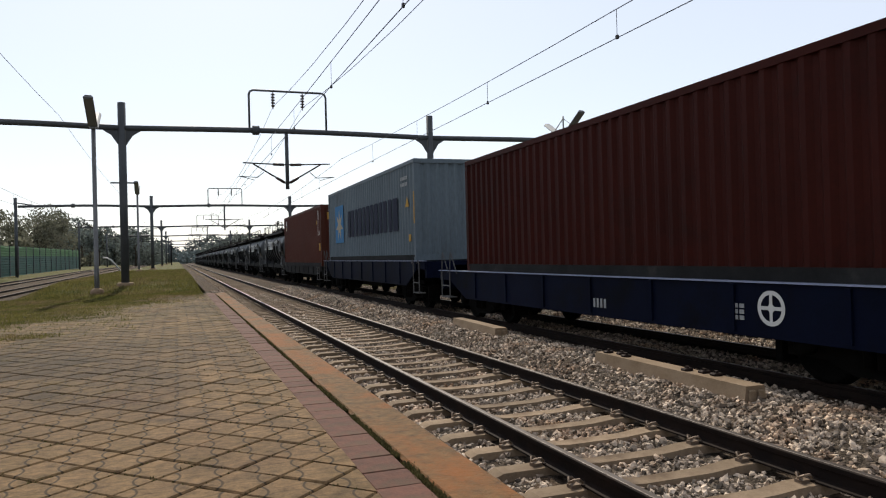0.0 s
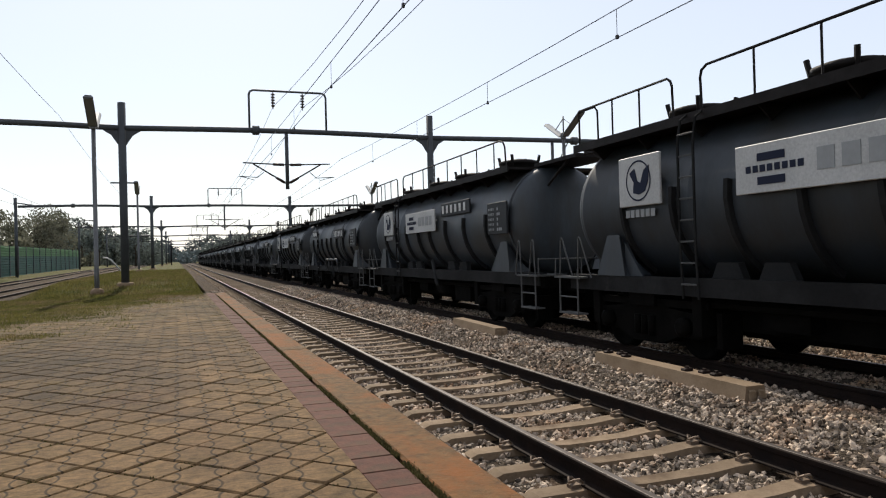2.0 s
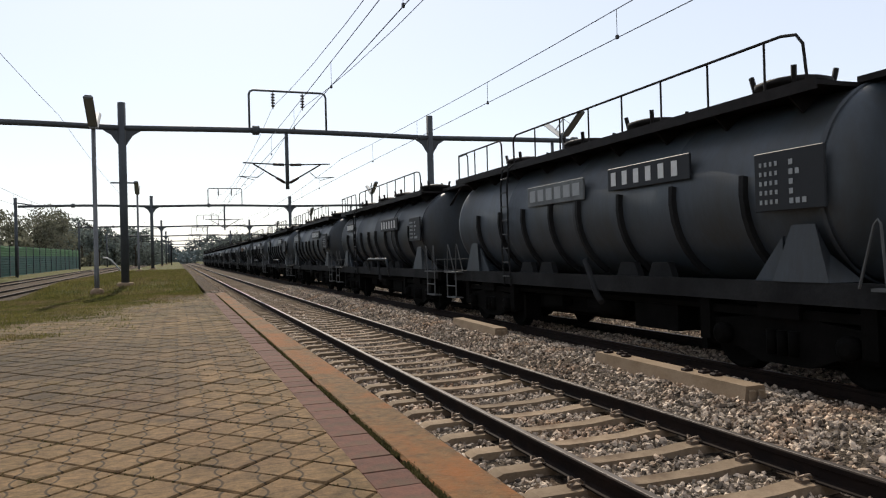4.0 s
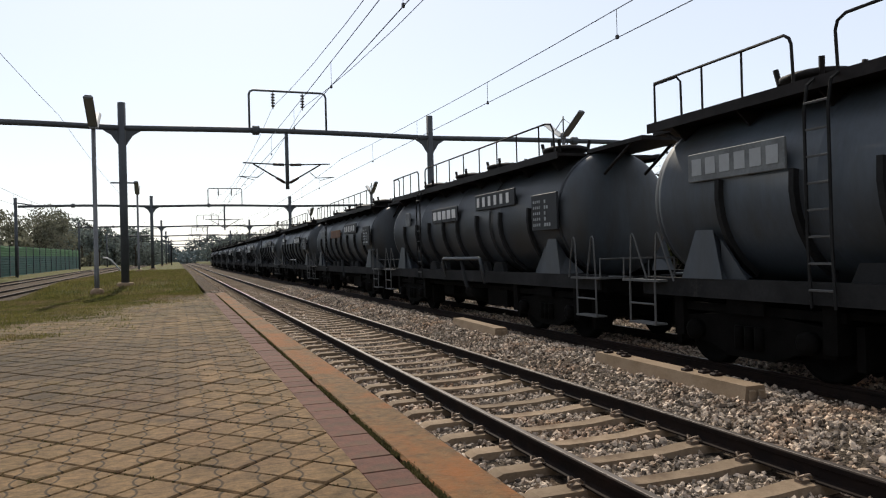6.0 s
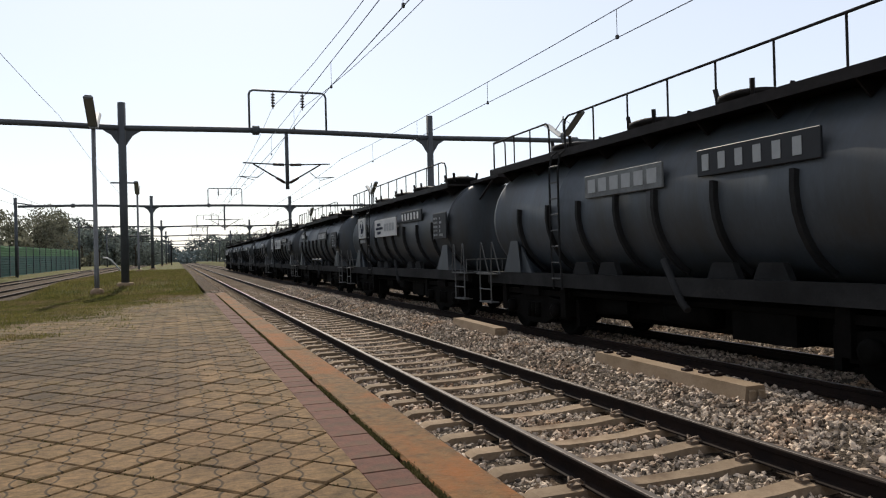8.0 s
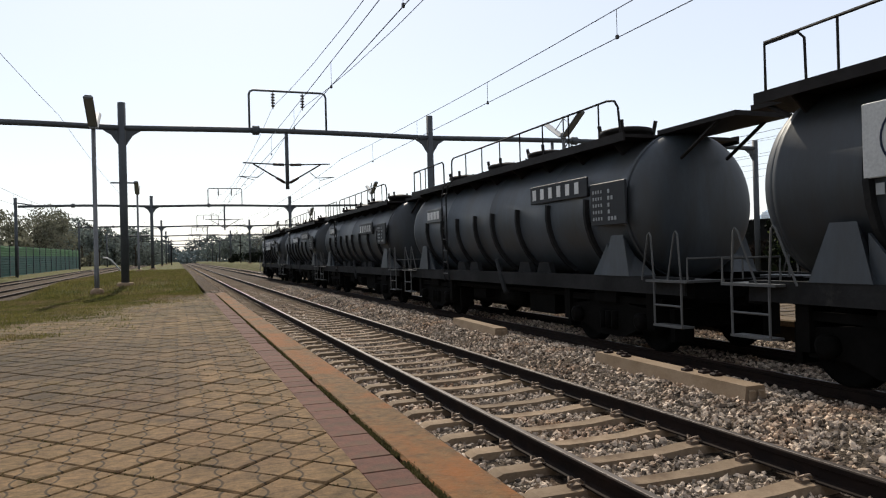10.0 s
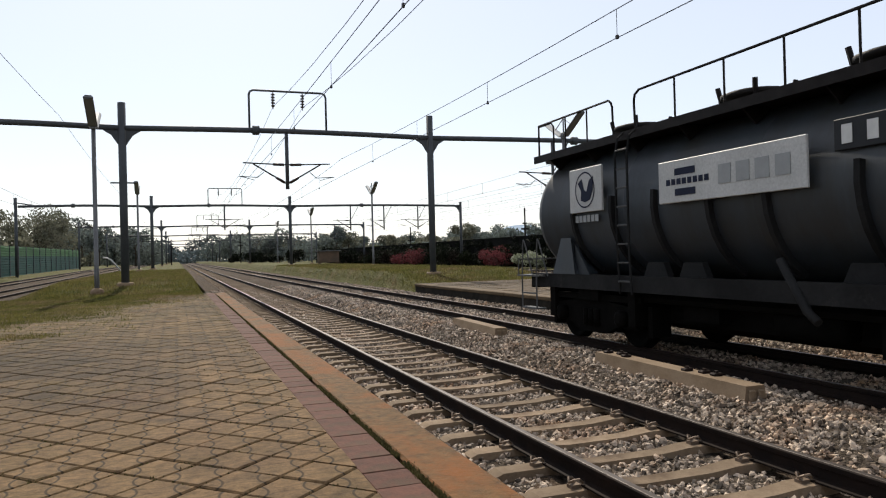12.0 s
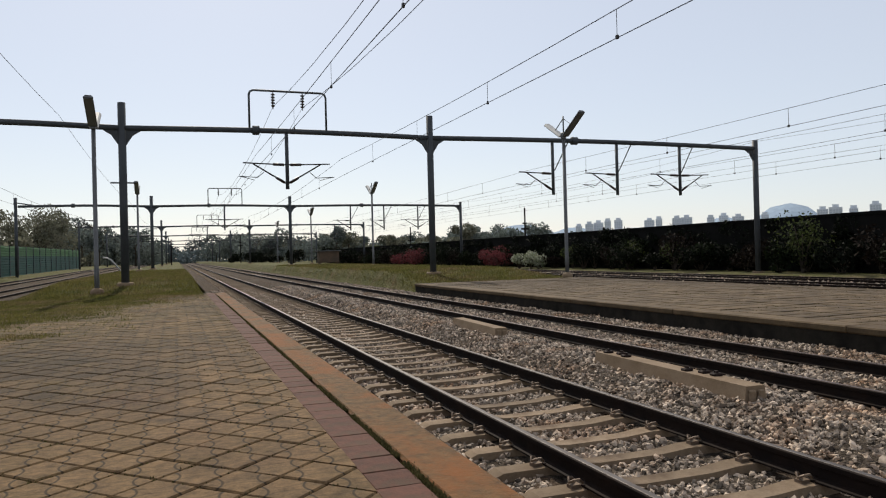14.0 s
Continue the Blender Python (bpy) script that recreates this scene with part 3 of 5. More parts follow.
# ---- platform lamps ----
def lamp_post(x, y, z, top, heads):
    g = new("platform_lamp")
    bm = B()
    tube(bm, [(x, y, z), (x, y, z + 0.9), (x, y, z + 0.95), (x, y, z + top)], [0.095, 0.095, 0.085, 0.08], 12)
    tube(bm, [(x, y, z + top), (x, y, z + top + 0.95)], 0.035, 8)
    part("post", bm, GALV, g)
    bm = B()
    lathe(bm, [(-0.1, 0.26), (0.14, 0.25), (0.2, 0.16), (0.24, 0.11)], (x, y, z), (0, 0, 1), 12)
    part("footing", bm, CONCRETE, g)
    bm = B()
    box(bm, x - 0.09, x + 0.09, y - 0.12, y + 0.12, z + top - 0.1, z + top + 0.2, bevel=0.02)
    tube(bm, [(x, y, z + top + 0.85), (x, y - 0.75, z + top + 0.42)], 0.012, 5)
    tube(bm, [(x, y, z + top + 0.85), (x, y + 0.75, z + top + 0.42)], 0.025, 6)
    part("bracket", bm, GALV, g)
    for s, ln, tilt in heads:
        m = Matrix.Translation((x, y + s * 0.12, z + top + 0.05)) @ Matrix.Rotation(radians(s * tilt), 4, "X")
        bm = B()
        prism(bm, [(-0.10, 0.05), (0.10, 0.05), (0.17, -0.03), (0.17, -0.07), (-0.17, -0.07), (-0.17, -0.03)], "y", 0 if s > 0 else -ln, ln if s > 0 else 0)
        bmesh.ops.transform(bm, matrix=m, verts=bm.verts)
        hd = part("lamp_head", bm, WHITE if s > 0 else GALV, g)
        bm = B()
        box(bm, -0.14, 0.14, 0.06 if s > 0 else -ln + 0.06, ln - 0.06 if s > 0 else -0.06, -0.085, -0.071, m)
        part("diffuser", bm, DIFFUSER, hd, "frosted diffuser")
    tagged(g, "slim galvanised platform lamp post with two tilted heads", "street lamp", group="platform lamps")


def lamps():
    for x, y, z, top in ((-5.75, 31.2, PLAT + 0.03, 6.55), (-5.8, 65.0, 0.66, 6.5), (-5.8, 100, 0.66, 6.5), (14.1, 29.3, FAR_PLAT - 0.02, 6.5), (13.6, 62.5, 0.55, 6.5), (13.6, 94, 0.6, 6.4), (13.6, 128, 0.6, 6.4)):
        lamp_post(x, y, z, top, ((-1, 1.7, 29), (1, 1.6, 29)))


ground()
tracks()
block("spare_sleeper", 2.83, 5.92, 2.98, -1.5, (0.66, 0.86, 1.08, 2.36, 2.58, 2.80))
block("spare_sleeper", 3.02, 12.6, 2.6, -3.0, ())
platforms()
portals()
wires()
lamps()

# ---- the train ----
MOVING = []


def wheel_mesh():
    bm = B()
    lathe(bm, [(-0.07, 0.10), (-0.065, 0.36), (-0.065, 0.46), (-0.035, 0.46), (-0.03, 0.425), (0.065, 0.42), (0.065, 0.36), (0.03, 0.33), (0.03, 0.14), (0.09, 0.12), (0.09, 0.05)], (0, 0, 0), (1, 0, 0), 24)
    return bm


def bogie(parent, yc):
    """Two axles in a cast side frame, under a wagon whose origin lies on the rails."""
    for s in (-1, 1):
        bm = B()
        x = s * 0.98
        prism(bm, [(yc - 1.2, 0.30), (yc - 1.2, 0.62), (yc - 0.55, 0.68), (yc - 0.3, 0.74), (yc + 0.3, 0.74), (yc + 0.55, 0.68), (yc + 1.2, 0.62),
                   (yc + 1.2, 0.30), (yc + 0.7, 0.30), (yc + 0.35, 0.17), (yc - 0.35, 0.17), (yc - 0.7, 0.30)], "x", x - 0.06, x + 0.06)
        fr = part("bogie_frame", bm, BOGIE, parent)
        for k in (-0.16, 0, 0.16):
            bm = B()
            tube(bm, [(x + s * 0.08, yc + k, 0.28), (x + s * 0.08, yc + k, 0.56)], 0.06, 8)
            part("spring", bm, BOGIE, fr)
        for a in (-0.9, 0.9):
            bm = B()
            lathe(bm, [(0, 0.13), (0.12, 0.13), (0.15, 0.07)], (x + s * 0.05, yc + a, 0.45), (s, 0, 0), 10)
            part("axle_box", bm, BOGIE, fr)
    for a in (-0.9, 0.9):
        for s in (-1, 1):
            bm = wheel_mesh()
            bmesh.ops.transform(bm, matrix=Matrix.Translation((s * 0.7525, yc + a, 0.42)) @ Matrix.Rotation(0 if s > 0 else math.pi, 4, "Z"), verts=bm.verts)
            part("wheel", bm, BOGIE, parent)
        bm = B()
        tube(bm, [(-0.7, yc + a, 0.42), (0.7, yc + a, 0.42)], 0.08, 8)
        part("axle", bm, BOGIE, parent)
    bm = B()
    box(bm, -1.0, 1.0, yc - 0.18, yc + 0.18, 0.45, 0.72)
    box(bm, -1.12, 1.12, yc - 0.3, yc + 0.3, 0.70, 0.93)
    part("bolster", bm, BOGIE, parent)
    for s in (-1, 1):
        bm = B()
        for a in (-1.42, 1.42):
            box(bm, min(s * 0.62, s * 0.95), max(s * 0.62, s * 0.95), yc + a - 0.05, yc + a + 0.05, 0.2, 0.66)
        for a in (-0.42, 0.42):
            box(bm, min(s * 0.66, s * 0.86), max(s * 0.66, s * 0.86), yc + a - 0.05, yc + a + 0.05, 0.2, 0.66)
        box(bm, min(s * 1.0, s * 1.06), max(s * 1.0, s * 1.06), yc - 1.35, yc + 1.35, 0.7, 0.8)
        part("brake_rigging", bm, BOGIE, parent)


def coupler(parent, y, s):
    bm = B()
    box(bm, -0.10, 0.10, min(y, y + s * 0.4), max(y, y + s * 0.4), 0.76, 0.98, bevel=0.02)
    part("coupler", bm, BOGIE, parent)


def steps(parent, x, y0, y1, top, rail_top, loop_y):
    """Iron footsteps below the deck with tall grab rails above."""
    bm = B()
    for y in (y0, y1):
        tube(bm, [(x, y, top), (x, y, 0.47)], 0.016, 5)
    for z in (0.48, 0.75):
        tube(bm, [(x, y0, z), (x, y1, z)], 0.016, 5)
    box(bm, x - 0.02, x + 0.18, y0 - 0.02, y1 + 0.02, 0.46, 0.485)
    part("footstep", bm, STEPIRON, parent, "thin grey iron steps")
    for y in (y0, y1):
        bm = B()
        tube(bm, [(x, y, top - 0.05), (x, y + loop_y * 0.05, rail_top - 0.04), (x, y + loop_y * 0.08, rail_top), (x, y + loop_y * 0.12, rail_top - 0.04), (x + 0.05, y + loop_y * 0.34, top)], 0.014, 5)
        part("grab_rail", bm, STEPIRON, parent)


R, CZ = 1.15, 2.18
RIBS = (1.95, 3.1, 4.15, 5.25, 6.2, 7.4, 8.65, 9.95)


def tank_wagon():
    """A bulk cement tank wagon; its origin lies on the rails at its rear, the front is 13 m along -y."""
    g = new("tank_wagon")
    bm = B()
    shell = [(0.72, 0.9), (0.72, R + 0.006), (0.78, R + 0.006), (0.79, R)]
    for w in (3.35, 5.95, 8.55):          # welded girth seams
        shell += [(w, R), (w + 0.015, R + 0.007), (w + 0.045, R + 0.007), (w + 0.06, R)]
    shell += [(10.93, R), (10.94, R + 0.006), (11.0, R + 0.006), (11.0, 0.9)]
    lathe(bm, shell, (0, 0, CZ), (0, -1, 0), 48)
    tank = part("tank", bm, TANK, g, "grimy grey tank shell")
    for base, out, deep in ((0.72, -1, 0.50), (11.0, 1, 0.42)):
        bm = B()
        lathe(bm, [(base + out * deep * math.sin(q), (R - 0.012) * math.cos(q) ** 0.8) for q in (math.pi / 2 * k / 12 for k in range(12))] + [(base + out * deep, 0.01)], (0, 0, CZ), (0, -1, 0), 48)
        part("tank_end", bm, TANK, tank, "dished tank end")
    for b in RIBS:
        for s in (-1, 1):
            bm = B()
            pts = []
            for k in range(7):
                a = radians(8 - 66 * k / 6)
                pts.append((s * (R + 0.035) * math.cos(a), (R + 0.035) * math.sin(a) + CZ))
            rings = []
            for k, (x, z) in enumerate(pts):
                n = Vector((x, 0, z - CZ)).normalized()
                e = 0.045
                rings.append([bm.verts.new((x + n.x * o, -b + d, z + n.z * o)) for o, d in ((-0.06, -0.035), (e, -0.035), (e, 0.035), (-0.06, 0.035))])
            for p, q in zip(rings, rings[1:]):
                for i in range(4):
                    bm.faces.new((p[i], p[(i + 1) % 4], q[(i + 1) % 4], q[i]))
            bm.faces.new(rings[0])
            bm.faces.new(rings[-1])
            part("rib", bm, FRAME, tank)
    # roof walk, narrow at both ends
    bm = B()
    box(bm, -1.07, 1.07, -10.93, -0.42, 3.22, 3.27)
    walkway = part("roof_walk", bm, IRON, g, "dark steel roof walk")
    for s in (-1, 1):
        bm = B()
        box(bm, s * 1.085 - 0.015, s * 1.085 + 0.015, -10.93, -0.42, 3.17, 3.30)
        part("walk_edge", bm, IRON, walkway)
    for y0, y1 in ((-0.38, 0.30), (-12.56, -10.9)):
        bm = B()
        box(bm, -0.46, 0.46, y0, y1, 3.27, 3.34)
        part("end_walk", bm, IRON, walkway)
    for b in (0.9, 2.1, 3.3, 4.5, 5.7, 6.9, 8.1, 9.3, 10.5):
        for s in (-1, 1):
            bm = B()
            prism(bm, [(s * 1.06, 3.22), (s * 0.55, 3.22), (s * 0.82, 3.0)], "y", -b - 0.012, -b + 0.012)
            part("walk_bracket", bm, IRON, walkway)
    for b, e in ((-0.05, 0.75), (12.2, 11.4)):
        for s in (-1, 1):
            bm = B()
            tube(bm, [(s * 0.4, -b, 3.28), (s * 0.42, -e, 2.85)], 0.03, 5)
            part("end_strut", bm, IRON, walkway)
    # hand rail on one side
    x, zt = -1.06, 3.86
    bm = B()
    tube(bm, [(x, -0.57, 3.25), (x, -0.57, zt), (x, -2.9, zt), (x, -2.97, zt - 0.05), (x, -3.0, zt - 0.12), (x, -3.02, 3.25)], 0.019, 6)
    tube(bm, [(x, -0.57, zt - 0.02), (x, -1.05, zt - 0.02), (x, -1.13, zt - 0.1), (x, -1.14, 3.25)], 0.016, 5)
    rail = part("hand_rail", bm, IRON, g)
    bm = B()
    tube(bm, [(x, -3.59, 3.25), (x, -3.57, zt - 0.14), (x, -3.6, zt - 0.05), (x, -3.7, zt), (x, -10.45, zt), (x, -10.66, zt - 0.04), (x, -10.75, zt - 0.16), (x, -10.8, 3.25)], 0.019, 6)
    part("hand_rail", bm, IRON, g)
    for b in (1.55, 2.25, 4.5, 5.45, 6.4, 7.35, 8.3, 9.25, 10.2):
        bm = B()
        tube(bm, [(x, -b, 3.25), (x, -b, zt)], 0.015, 5)
        part("rail_post", bm, IRON, rail)
    for b in (2.7, 5.2, 7.2, 9.9):
        bm = B()
        lathe(bm, [(0, 0.38), (0.14, 0.38), (0.15, 0.45), (0.21, 0.45), (0.24, 0.36), (0.29, 0.06)], (-0.32, -b, 3.29), (0, 0, 1), 16)
        h = part("hatch", bm, IRON, g, "dark round roof hatch")
        for k in range(4):
            a = math.pi / 4 + k * math.pi / 2
            bm = B()
            tube(bm, [(-0.32 + 0.42 * math.cos(a), -b + 0.42 * math.sin(a), 3.40), (-0.32 + 0.47 * math.cos(a), -b + 0.47 * math.sin(a), 3.63)], 0.035, 5)
            part("hatch_bolt", bm, IRON, h)
    # side ladder
    bm = B()
    for y in (-3.32, -3.62):
        tube(bm, [(-1.08, y, 3.29), (-1.2, y, 3.2), (-1.25, y, 2.9), (-1.25, y, 1.5), (-1.22, y, 0.85)], 0.019, 5)
    lad = part("ladder", bm, FRAME, g)
    for z in (3.0, 2.72, 2.44, 2.16, 1.88, 1.6, 1.32, 1.04):
        bm = B()
        tube(bm, [(-1.245, -3.32, z), (-1.245, -3.62, z)], 0.014, 5)
        part("rung", bm, STEPIRON, lad)
    # frame
    for s in (-1, 1):
        bm = B()
        prism(bm, [(s * 1.18, 0.88), (s * 1.18, 1.12), (s * 1.02, 1.12), (s * 1.02, 1.09), (s * 1.15, 1.06), (s * 1.15, 0.94), (s * 1.02, 0.91), (s * 1.02, 0.88)], "y", -12.35, -0.35)
        part("side_sill", bm, FRAME, g)
        for b0, b1 in ((1.30, 1.88), (10.45, 11.02)):
            bm = B()
            lo = [bm.verts.new((s * xx, -yy, 1.12)) for xx in (1.20, 0.72) for yy in (b0 - 0.08, b1 + 0.1)]
            hi = [bm.verts.new((s * xx, -yy, zz)) for xx, zz in ((1.15, 1.74), (0.95, 1.42)) for yy in (b0 + 0.16, b1 - 0.1)]
            for q in ((lo[0], lo[1], hi[1], hi[0]), (lo[2], lo[3], hi[3], hi[2]), (lo[0], lo[2], hi[2], hi[0]), (lo[1], lo[3], hi[3], hi[1]), lo[:2] + lo[:1:-1], hi[:2] + hi[:1:-1]):
                bm.faces.new(q)
            sd = part("saddle", bm, TANK, g, "pale grey saddle plate")
            bm = B()
            d = 1 if b0 > 5 else -1
            ya = -b0 if b0 > 5 else -b1
            prism(bm, [(ya, 1.12), (ya + d * 0.42, 1.12), (ya, 1.62)], "x", s * 1.1 - 0.02, s * 1.1 + 0.02)
            part("saddle_web", bm, TANK, sd)
        for b in (3.9, 4.7, 7.3, 8.1):
            bm = B()
            prism(bm, [(-b - 0.28, 1.12), (-b + 0.28, 1.12), (-b + 0.18, 1.32), (-b - 0.18, 1.32)], "x", s * 1.0, s * 0.9)
            part("pad", bm, FRAME, g)
        steps(g, s * 1.30, -12.42, -11.85, 1.08, 1.74, 1)
        steps(g, s * 1.30, -0.78, -0.2, 1.08, 1.74, -1)
        for y0, y1 in ((-12.55, -11.7), (-0.9, -0.05)):
            bm = B()
            box(bm, min(s * 0.7, s * 1.33), max(s * 0.7, s * 1.33), y0, y1, 1.06, 1.09)
            part("end_deck", bm, STEPIRON, g)
            bm = B()
            yo = y0 if y0 < -5 else y1
            tube(bm, [(s * 1.3, yo, 1.08), (s * 1.3, yo, 1.38), (s * 0.4, yo, 1.38), (s * 0.4, yo, 1.08)], 0.016, 5)
            part("end_rail", bm, STEPIRON, g)
    bm = B()
    box(bm, -0.3, 0.3, -12.5, -0.3, 0.72, 1.0)
    box(bm, -1.15, 1.15, -12.5, -12.2, 0.85, 1.08)
    box(bm, -1.15, 1.15, -0.55, -0.3, 0.85, 1.08)
    for y in (-1.05, -11.5):
        box(bm, -1.12, 1.12, y - 0.09, y + 0.09, 0.36, 0.9)
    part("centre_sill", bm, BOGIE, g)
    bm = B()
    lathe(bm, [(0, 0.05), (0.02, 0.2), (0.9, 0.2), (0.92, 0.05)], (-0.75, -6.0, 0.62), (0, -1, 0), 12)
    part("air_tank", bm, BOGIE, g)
    # bulk added round the brake gear to close gaps and keep the underside black
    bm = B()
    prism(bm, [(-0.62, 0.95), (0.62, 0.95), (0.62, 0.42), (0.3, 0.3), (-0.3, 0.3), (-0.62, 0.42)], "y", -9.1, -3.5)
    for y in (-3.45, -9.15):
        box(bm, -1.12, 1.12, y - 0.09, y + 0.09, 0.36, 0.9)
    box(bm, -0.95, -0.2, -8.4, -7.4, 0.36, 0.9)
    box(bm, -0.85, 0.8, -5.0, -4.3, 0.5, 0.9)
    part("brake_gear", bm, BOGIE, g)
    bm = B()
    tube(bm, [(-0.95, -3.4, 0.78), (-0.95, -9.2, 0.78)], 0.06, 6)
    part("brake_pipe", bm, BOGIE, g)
    bm = B()
    tube(bm, [(-1.16, -6.35, 1.36), (-1.2, -6.75, 0.8), (-1.22, -6.9, 0.7)], 0.05, 8)
    part("outlet_pipe", bm, FRAME, g)
    for b in (2.25, 10.35):
        bogie(g, -b)
    coupler(g, -0.3, 1)
    coupler(g, -12.5, -1)
    return g


def plate(parent, name, b0, b1, z0, z1, material, label, lift=0.0):
    """A sign board on brackets along the tank's side; the side faces -x."""
    bm = B()
    zc = (z0 + z1) / 2
    xx = -math.sqrt(max(R * R - (zc - CZ) ** 2, 0)) - 0.085 - lift
    box(bm, xx - 0.02, xx + 0.02, -b1, -b0, z0, z1, bevel=0.008)
    box(bm, xx + 0.02, xx + 0.12, -b0 - 0.25, -b0 - 0.15, zc - 0.03, zc + 0.03)
    box(bm, xx + 0.02, xx + 0.12, -b1 + 0.15, -b1 + 0.25, zc - 0.03, zc + 0.03)
    ob = part(name, bm, material, parent, label)
    return ob, xx - 0.02


def bars(parent, face, cells, material, name="lettering_bar"):
    """Plain bars for lettering: (b0, b1, z0, z1) on a board's face."""
    bm = B()
    for b0, b1, z0, z1 in cells:
        box(bm, face - 0.008, face - 0.001, -b1, -b0, z0, z1)
    return tagged(part(name, bm, material, parent), kind="stuff")


def number_board(g, b0, b1, z0, z1, bright=True):
    ob, f = plate(g, "number_board", b0, b1, z0, z1, BLACKP, "dark number board with pale bars")
    n, w = 6, (b1 - b0) / 6.6
    h = z1 - z0
    bars(ob, f, [(b0 + w * 0.35 + i * w, b0 + w * 0.35 + i * w + w * 0.42, z0 + h * 0.2, z1 - h * 0.2) for i in range(n)], LETTER if bright else DIMLETTER)


def data_board(g, b0=10.2, b1=11.15, z0=1.9, z1=2.56):
    ob, f = plate(g, "data_board", b0, b1, z0, z1, BLACKP, "black data board with small pale rows")
    r = random.Random(int(b0 * 100))
    cells = []
    for k in range(5):
        z = z1 - 0.11 - k * 0.105
        a = b0 + 0.08
        for i in range(4):
            cells.append((a, a + 0.032, z - 0.05, z))
            a += 0.075
        a = b0 + 0.5
        for i in range(r.randint(1, 3) + (2 if k == 4 else 0)):
            cells.append((a, a + 0.05, z - 0.06, z))
            a += 0.085
    bars(ob, f, cells, DIMLETTER)


def white_sign(g, material=None, text=NAVY, b0=4.37, b1=6.85, z0=2.12, z1=2.68):
    ob, f = plate(g, "company_board", b0, b1, z0, z1, material or WHITE, "off-white company board with dark bars", lift=0.03)
    L, h = b1 - b0, z1 - z0
    cells = [(b0 + L * 0.14, b0 + L * 0.30, z1 - h * 0.36, z1 - h * 0.2), (b0 + L * 0.14, b0 + L * 0.30, z0 + h * 0.16, z0 + h * 0.32)]
    cells += [(b0 + L * (0.07 + 0.043 * i), b0 + L * (0.07 + 0.043 * i + 0.03), z0 + h * 0.42, z0 + h * 0.56) for i in range(8)]
    bars(ob, f, cells, text)
    bars(ob, f, [(b0 + L * (0.47 + 0.12 * i), b0 + L * (0.47 + 0.12 * i + 0.085), z0 + h * 0.3, z0 + h * 0.72) for i in range(4)], DIMLETTER)


def logo_board(g, b0=1.93, b1=2.9, z0=2.14, z1=2.86):
    ob, f = plate(g, "emblem_board", b0, b1, z0, z1, WHITE, "white board with a round navy emblem", lift=0.02)
    bc, zc = (b0 + b1) / 2, (z0 + z1) / 2
    bm = B()
    n = 28
    for r0, r1 in ((0.27, 0.295),):
        ri = [bm.verts.new((f - 0.006, -bc + r0 * math.cos(2 * math.pi * k / n), zc + r0 * math.sin(2 * math.pi * k / n))) for k in range(n)]
        ro = [bm.verts.new((f - 0.006, -bc + r1 * math.cos(2 * math.pi * k / n), zc + r1 * math.sin(2 * math.pi * k / n))) for k in range(n)]
        for k in range(n):
            bm.faces.new((ri[k], ri[(k + 1) % n], ro[(k + 1) % n], ro[k]))
    part("emblem_ring", bm, NAVY, ob)
    bm = B()
    prism(bm, [(-bc - 0.24, zc - 0.02), (-bc - 0.16, zc - 0.16), (-bc - 0.02, zc - 0.2), (-bc + 0.12, zc - 0.17), (-bc + 0.1, zc - 0.02), (-bc + 0.2, zc + 0.12),
               (-bc + 0.08, zc + 0.18), (-bc + 0.02, zc + 0.0), (-bc - 0.06, zc - 0.04), (-bc - 0.14, zc + 0.14), (-bc - 0.26, zc + 0.2)], "x", f - 0.012, f - 0.004)
    part("emblem_shape", bm, NAVY, ob)
    bars(g, -R - 0.03, [(b0 + 0.1 + 0.12 * i, b0 + 0.19 + 0.12 * i, 1.98, 2.09) for i in range(6)], DIMLETTER)


def dark_sign(g, b0, b1, z0, z1, n, material=BLACKP, text=LETTER, name="name_board", label="dark name board with pale bars"):
    ob, f = plate(g, name, b0, b1, z0, z1, material, label)
    w = (b1 - b0) / (n + 0.4)
    h = z1 - z0
    if text:
        bars(ob, f, [(b0 + w * (0.35 + i), b0 + w * (0.35 + i) + w * 0.7, z0 + h * 0.22, z1 - h * 0.2) for i in range(n)], text)


def side_pipe(g):
    bm = B()
    x = -1.24
    tube(bm, [(x + 0.1, -5.3, 0.95), (x, -5.3, 1.3), (x, -5.34, 1.38), (x, -5.42, 1.4), (x, -7.6, 1.4), (x, -7.68, 1.38), (x, -7.72, 1.3), (x + 0.1, -7.72, 0.85)], 0.045, 8)
    part("side_pipe", bm, TANK, g, "bent grey side pipe")
    bm = B()
    n = 40
    rings = []
    for b in (-8.05, -8.17):
        rings.append([bm.verts.new(((R + 0.03) * math.cos(2 * math.pi * k / n), b, CZ + (R + 0.03) * math.sin(2 * math.pi * k / n))) for k in range(n)])
    for k in range(n):
        bm.faces.new((rings[0][k], rings[0][(k + 1) % n], rings[1][(k + 1) % n], rings[1][k]))
    part("strap", bm, FRAME, g)


BROWNBOARD = surf("brown weathered board", (0.17, 0.09, 0.05), (0.11, 0.06, 0.04), 3, 30, 0.7)
GREYBOARD = surf("bleached grey board", (0.16, 0.17, 0.17), (0.10, 0.105, 0.105), 3, 30, 0.7)


